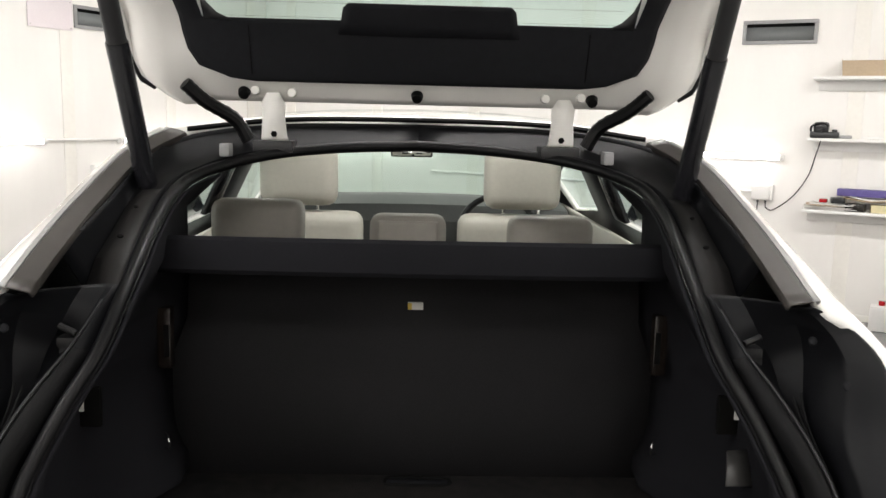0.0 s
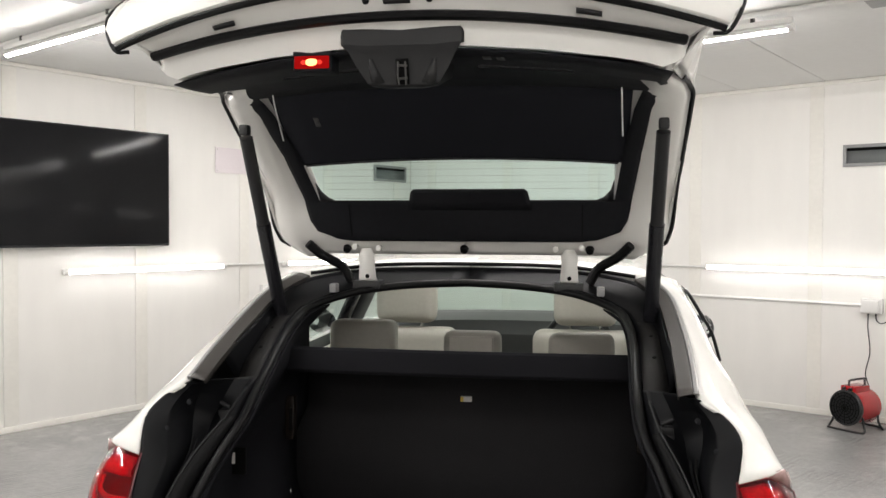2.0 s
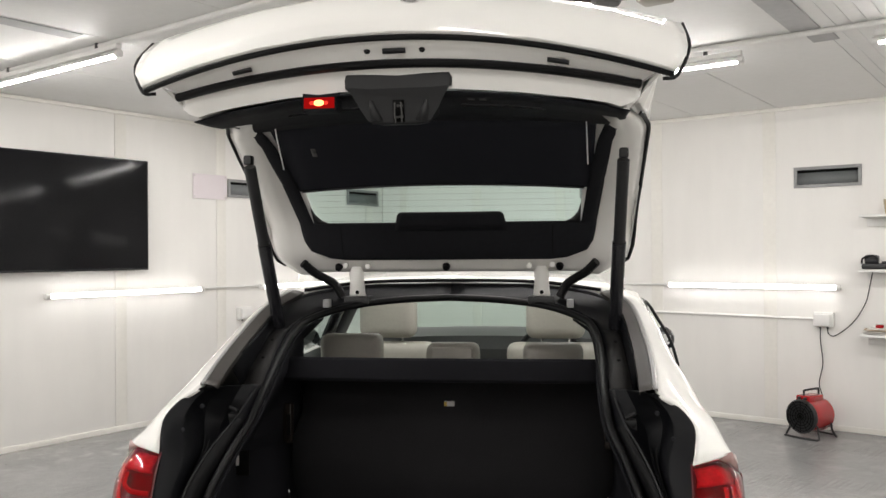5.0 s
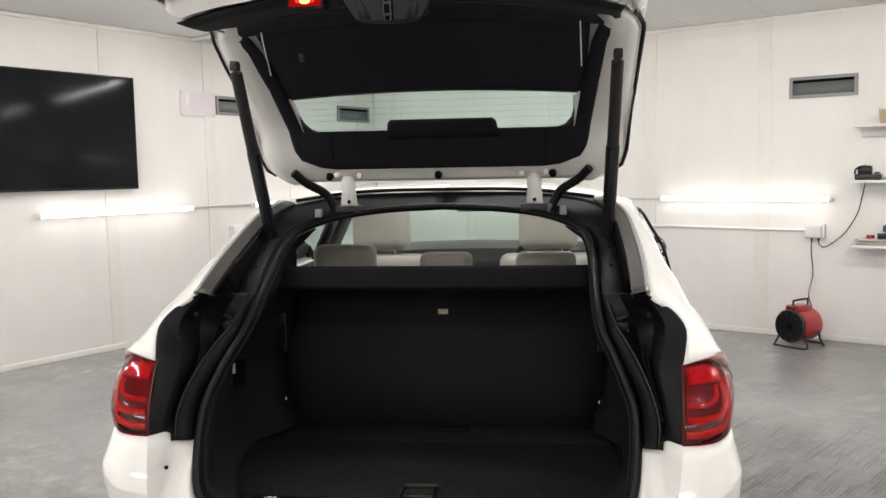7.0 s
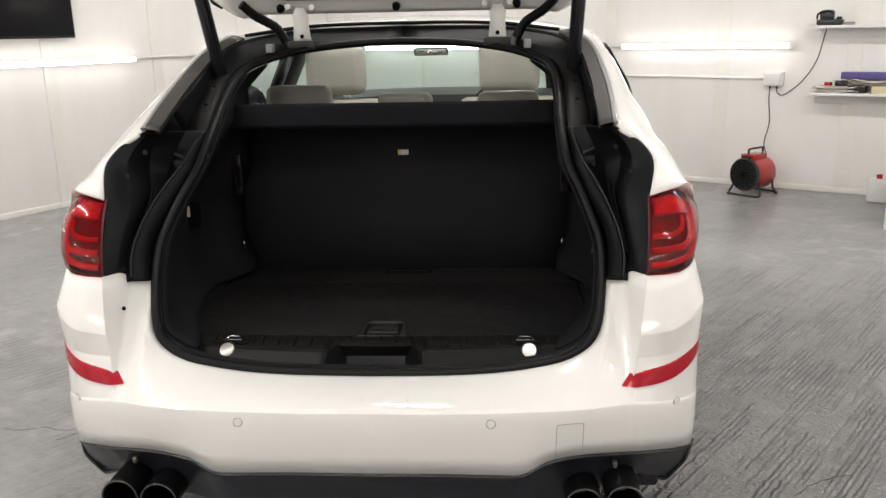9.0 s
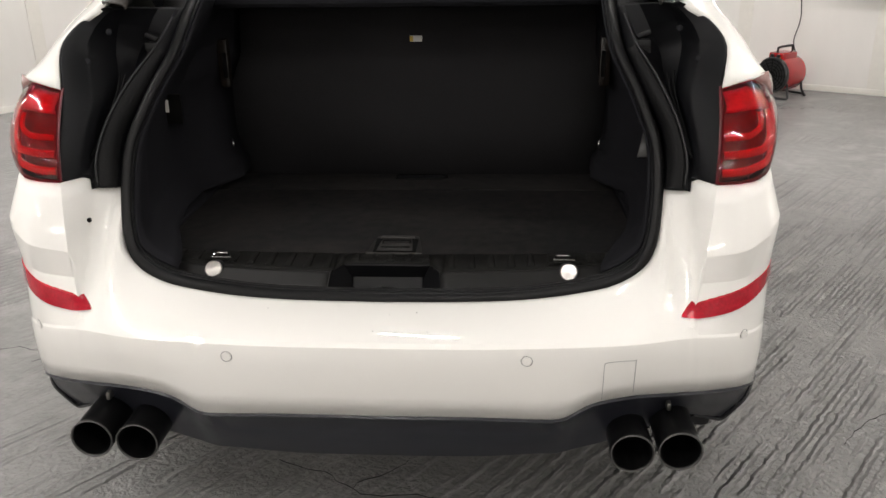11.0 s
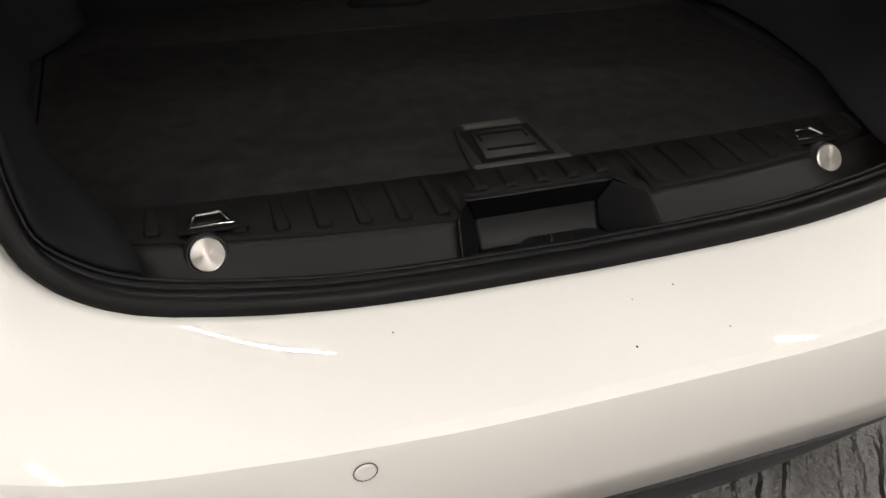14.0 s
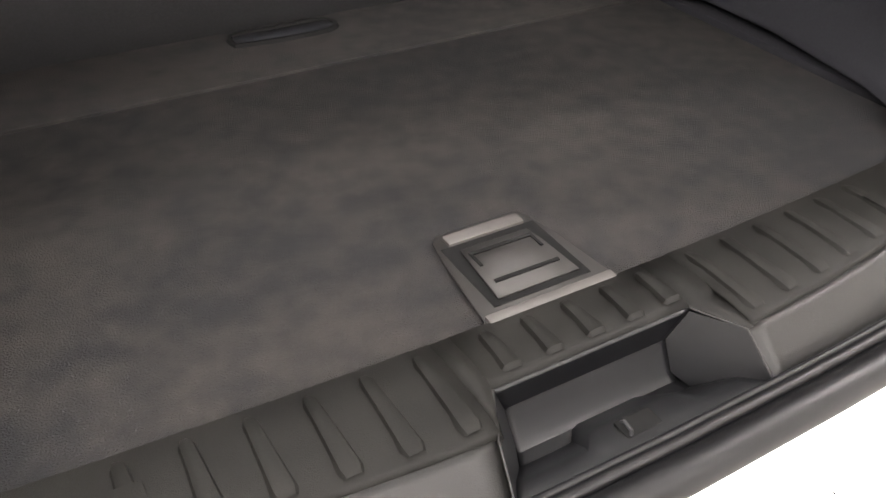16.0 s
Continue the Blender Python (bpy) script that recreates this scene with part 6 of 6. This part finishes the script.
    for x, w, h in ((-0.204, 0.014, 0.008), (-0.222, 0.006, 0.005), (-0.186, 0.006, 0.005)):
        bm = bmesh.new()
        lathe(bm, [(0.0, 0.003), (0.6, 0.0025), (1.0, 0.0)], 14, pose(x, 0.0958, 2.001, 90) @ Matrix.Diagonal((w, h, 1, 1)))
        part("bulb", bm, M_REDHOT if w > 0.01 else M_REDWARM, lh, "glowing bulb")
    # push buttons on the other side
    for x in (0.170, 0.200):
        bm = bmesh.new()
        grid(bm, [[gate(x + dx, y, -0.0115) for dx in (-0.009, 0.009)] for y in (0.08, 0.10)])
        part("button_symbol", bm, M_GREYDUST, tr, thick=0.0005)
    bm = bmesh.new()
    grid(bm, [[gate(-0.40 + dx, y, 0.0035) for dx in (-0.008, 0.008)] for y in (0.46, 0.5)])
    part("blind_tag", bm, M_GREYDUST, g, "small grey printed tag", thick=0.0005)
    # rubber seal across the tail, black strip, clips and holes
    bm = bmesh.new()
    tube(bm, [gate(x, -0.012, -0.006) for x in np.linspace(-0.588, 0.588, 45)], 0.0135, 10, squash=(1.0, 0.8))
    part("gate_seal", bm, M_RUBBER, g, "black rubber seal across the tailgate")
    bm = bmesh.new()
    tube(bm, [gate(x, -0.112, 0.0) for x in np.linspace(-0.662, 0.662, 41)], 0.0085, 8)
    part("lower_edge_strip", bm, M_RUBBER, g, "black rubber strip on the lower edge")
    for x, w in ((-0.39, 0.026), (0.39, 0.026), (0.0, 0.028)):
        bm = bmesh.new()
        y0 = -0.062 if abs(x) > 0.1 else -0.066
        grid(bm, [[gate(x + dx, y, -0.006) for dx in np.linspace(-w, w, 5)] for y in (y0 - 0.01, y0 + 0.01)])
        part("edge_clip", bm, M_BLACK, g, thick=0.004)
    for x in (-0.067, 0.067):
        bm = bmesh.new()
        lathe(bm, [(0.0, 0.005), (0.006, 0.005), (0.008, 0.0)], 12, Matrix.Translation(gate(x, -0.064, -0.001)) @ pose(0, 0, 0, 160))
        part("grommet", bm, M_RUBBER, g)
    for x in (-0.41, -0.005, 0.41):
        bm = bmesh.new()
        lathe(bm, [(0.0, 0.018), (0.012, 0.015), (0.015, 0.0)], 14, Matrix.Translation(gate(x, 1.085, 0.0)) @ pose(0, 0, 0, 125))
        part("rubber_stop", bm, M_RUBBER, g)
    # badge on the tail panel: plain disc
    m = Matrix.Translation((0.04, 0.045, 2.252)) @ pose(0, 0, 0, 50)
    bm = bmesh.new()
    lathe(bm, [(0.0, 0.012), (0.03, 0.012), (0.037, 0.009), (0.041, 0.0)], 28, m)
    bd = part("badge", bm, M_CHROME, g, "round chrome badge with a blue and white disc")
    bm = bmesh.new()
    lathe(bm, [(0.0, 0.0136), (0.026, 0.0128)], 28, m)
    part("badge_disc", bm, M_BLUE, bd)
    bm = bmesh.new()
    for q in (0, 2):
        f = [m @ Vector((0, 0, 0.0146))] + [m @ Vector((0.018 * math.cos(a), 0.018 * math.sin(a), 0.0142)) for a in np.linspace(q * math.pi / 2, (q + 1) * math.pi / 2, 7)]
        bm.faces.new([bm.verts.new(p) for p in f])
    part("badge_quarter", bm, M_PLASTIC_W, bd)
    # corner rubber of the shell
    for s in (-1, 1):
        bm = bmesh.new()
        tube(bm, smooth_path([skin(s * 1.0, 8), skin(s * 1.005, 10), gate(s * 0.672, -0.112, 0.0), gate(s * 0.64, -0.08, -0.004)], 4), 0.0045, 6)
        part("corner_rubber", bm, M_RUBBER, g)
    return g


tailgate()

for s in (-1, 1):
    # lifting strut
    a, b = Vector((s * 0.592, 0.965, 1.365)), Vector((s * 0.60, 0.685, 1.925))
    bm = bmesh.new()
    tube(bm, [a, a.lerp(b, 0.52)], 0.0225, 14)
    st = part("gate_strut", bm, M_SATIN, car, "black powered lifting strut")
    bm = bmesh.new()
    tube(bm, [a.lerp(b, 0.50), a.lerp(b, 0.97)], 0.0195, 14)
    part("strut_rod", bm, M_BLACK, st)
    bm = bmesh.new()
    box(bm, b.x - 0.014, b.x + 0.014, b.y - 0.016, b.y + 0.016, b.z - 0.012, b.z + 0.02, 0.007)
    part("strut_joint", bm, M_BLACK, st)
    # hinge
    bm = bmesh.new()
    x = s * 0.344
    grid(bm, [[(x - w / 2, y, z), (x + w / 2, y, z)] for w, y, z in ((0.066, 1.155, 1.463), (0.06, 1.145, 1.475), (0.052, 1.14, 1.52), (0.056, 1.135, 1.55), (0.03, 1.13, 1.575))])
    hg = part("gate_hinge", bm, M_PAINT, car, "white painted steel hinge", thick=0.008)
    bm = bmesh.new()
    lathe(bm, [(0.0, 0.006), (0.007, 0.006), (0.009, 0.0)], 6, pose(x, 1.14, 1.478, 90))
    part("hinge_bolt", bm, M_GAP, hg)
    for dx in (-0.045, 0.04):
        bm = bmesh.new()
        lathe(bm, [(0.0, 0.012), (0.010, 0.010), (0.011, -0.01)], 10, pose(x + s * dx, 1.125, 1.575 + (0 if dx < 0 else 0.004), 90))
        part("hinge_nut", bm, M_PAINT, hg)
    bm = bmesh.new()
    box(bm, x - 0.05, x + 0.09 * 0.5, 1.13, 1.20, 1.435, 1.462, 0.004)
    part("hinge_base", bm, M_BLACK, hg)
    bm = bmesh.new()
    box(bm, s * 0.445 - 0.012, s * 0.445 + 0.012, 1.06, 1.10, 1.425, 1.455, 0.004)
    part("grey_clip", bm, M_VENT, car)
    # corrugated cable boot
    pth = smooth_path([(s * 0.54, 1.09, 1.59), (s * 0.50, 1.12, 1.55), (s * 0.44, 1.16, 1.51), (s * 0.41, 1.17, 1.46)], 8)
    bm = bmesh.new()
    tube(bm, pth, [0.0155 + (0.0015 if k % 2 else 0) for k in range(len(pth))], 10)
    part("cable_boot", bm, M_RUBBER, car, "corrugated black rubber cable boot")


# ---- cabin ----
def cushion(bm, x0, x1, y0, y1, z0, z1, r):
    box(bm, x0, x1, y0, y1, z0, z1)
    bmesh.ops.bevel(bm, geom=list(bm.edges), offset=r, segments=4, affect="EDGES", profile=0.6)


for x0, x1, z1 in ((-0.585, -0.325, 1.285), (-0.135, 0.085, 1.25), (0.265, 0.51, 1.25)):
    bm = bmesh.new()
    cushion(bm, x0, x1, 1.47, 1.58, 1.08, z1, 0.04)
    part("rear_headrest", bm, M_LEATHER, car, "pale leather rear headrest")
bm = bmesh.new()
cushion(bm, -0.11, 0.06, 1.455, 1.475, 1.10, 1.235, 0.006)
part("headrest_panel", bm, M_LEATHER, car)
for x0, x1 in ((-0.66, -0.03), (0.03, 0.66)):
    bm = bmesh.new()
    cushion(bm, x0, x1, 1.5, 1.68, 0.5, 1.095, 0.05)
    part("rear_seat_back", bm, M_LEATHER, car, "pale leather rear seat back")
for s in (-1, 1):
    x = s * 0.42 - (0.04 if s < 0 else 0.01)
    bm = bmesh.new()
    cushion(bm, x - 0.25, x + 0.25, 2.32, 2.46, 0.5, 1.16, 0.06)
    part("front_seat_back", bm, M_LEATHER, car, "pale leather front seat back")
    bm = bmesh.new()
    cushion(bm, x - 0.15, x + 0.15, 2.33, 2.45, 1.18, 1.42, 0.058)
    part("front_headrest", bm, M_LEATHER, car, "pale leather front headrest")
    for d in (-0.07, 0.07):
        bm = bmesh.new()
        tube(bm, [(x + d, 2.40, 1.12), (x + d, 2.40, 1.24)], 0.007, 8)
        part("headrest_post", bm, M_CHROME, car)
bm = bmesh.new()
grid(bm, [[(x, y, z - 0.02 * (x / 0.7) ** 2) for x in np.linspace(-0.74, 0.74, 9)] for y, z in ((3.1, 0.7), (3.12, 1.04), (3.18, 1.115), (3.4, 1.14), (3.72, 1.125))])
part("dashboard", bm, M_DASH, car, "dark grey dashboard", thick=0.02)
bm = bmesh.new()
tube(bm, [(0.38 + 0.185 * math.cos(a), 2.98 + 0.05 * math.sin(a), 1.0 + 0.175 * math.sin(a)) for a in np.linspace(0, 2 * math.pi, 33)[:-1]], 0.015, 8, closed=True)
part("steering_wheel", bm, M_BLACK, car)
bm = bmesh.new()
box(bm, -0.13, 0.07, 3.10, 3.13, 1.345, 1.392, 0.012)
mr = part("rear_view_mirror", bm, M_BLACK, car, "black interior mirror under the roof")
bm = bmesh.new()
box(bm, -0.122, 0.062, 3.096, 3.0995, 1.351, 1.386, 0.001)
part("mirror_face", bm, M_MIRROR, mr)
# left open below the added roof pane so that light reaches the seats
for y0, y1, z0, z1 in ((1.24, 1.76, 1.475, 1.512), (2.68, 3.05, 1.525, 1.51)):
    bm = bmesh.new()
    grid(bm, [[(x, y, z - 0.03 * (x / 0.55) ** 2) for x in np.linspace(-0.57, 0.57, 9)] for y, z in ((y0, z0), ((y0 + y1) / 2, (z0 + z1) / 2), (y1, z1))])
    part("headlining", bm, M_LEATHER, car, "pale headlining", thick=0.006)
# cabin floor and inner sides
bm = bmesh.new()
box(bm, -0.86, 0.86, 1.15, 3.9, 0.24, 0.3, 0.01)
part("cabin_floor", bm, M_CARPET, car)
for s in (-1, 1):
    bm = bmesh.new()
    grid(bm, [[(s * 0.80, y, 0.3), (s * 0.83, y, 0.9), (s * 0.795, y, 1.09)] for y in np.linspace(1.2, 3.9, 8)])
    part("door_card", bm, M_LEATHER, car, thick=0.02)
    bm = bmesh.new()
    grid(bm, [[(s * 0.60, 1.17, 1.05), (s * 0.80, 1.25, 1.05)], [(s * 0.585, 1.17, 1.25), (s * 0.73, 1.25, 1.25)], [(s * 0.565, 1.15, 1.40), (s * 0.62, 1.22, 1.42)]])
    part("inner_pillar", bm, M_BLACK, car, "black inner rear pillar", thick=0.02)
# under floor
bm = bmesh.new()
box(bm, -0.8, 0.8, 0.32, 4.6, 0.2, 0.26, 0.02)
part("underbody", bm, M_BLACK, car)

# door mirrors and handles
for s in (-1, 1):
    bm = bmesh.new()
    prof = smooth_path([(s * 0.90, 2.62, 1.11), (s * 0.94, 2.60, 1.14), (s * 0.985, 2.58, 1.17), (s * 1.02, 2.6, 1.18)], 4)
    tube(bm, prof, [0.025, 0.035, 0.045, 0.055, 0.06, 0.063, 0.065, 0.065, 0.063, 0.06, 0.052, 0.04, 0.02], 14, squash=(0.75, 1.0))
    dm = part("door_mirror", bm, M_SATIN, car, "black door mirror")
    bm = bmesh.new()
    lathe(bm, [(0.0, 0.003), (0.028, 0.002), (0.030, 0.0)], 20, pose(s * 0.985, 2.534, 1.165, 90, 0, s * 14) @ Matrix.Diagonal((0.95, 1, 1, 1)))
    part("mirror_glass", bm, M_MIRROR, dm)
    for y in (1.38, 2.45):
        bm = bmesh.new()
        tube(bm, smooth_path([(s * 0.922, y, 0.985), (s * 0.955, y + 0.03, 0.99), (s * 0.958, y + 0.16, 0.99), (s * 0.925, y + 0.2, 0.985)], 5), 0.014, 8)
        part("door_handle", bm, M_PAINT, car)


def wheel(s, y):
    x = s * 0.80
    m = pose(x, y, 0.335, 0, 90 * s, 0)
    bm = bmesh.new()
    lathe(bm, [(0.24, -0.11), (0.31, -0.115), (0.333, -0.095), (0.335, 0), (0.333, 0.095), (0.31, 0.115), (0.24, 0.11)], 36, m)
    w = part("wheel", bm, M_RUBBER, car, "black tyre on a silver rim")
    bm = bmesh.new()
    lathe(bm, [(0.245, 0.10), (0.235, 0.09), (0.22, 0.02), (0.0, 0.02)], 30, m)
    part("rim", bm, M_STEEL, w)
    for k in range(5):
        bm = bmesh.new()
        a = k * 2 * math.pi / 5
        tube(bm, [m @ Vector((0.03 * math.cos(a), 0.03 * math.sin(a), 0.075)), m @ Vector((0.235 * math.cos(a), 0.235 * math.sin(a), 0.085))], 0.026, 8, squash=(1, 0.5))
        part("spoke", bm, M_STEEL, w)


for s in (-1, 1):
    for y in (1.03, 4.08):
        wheel(s, y)
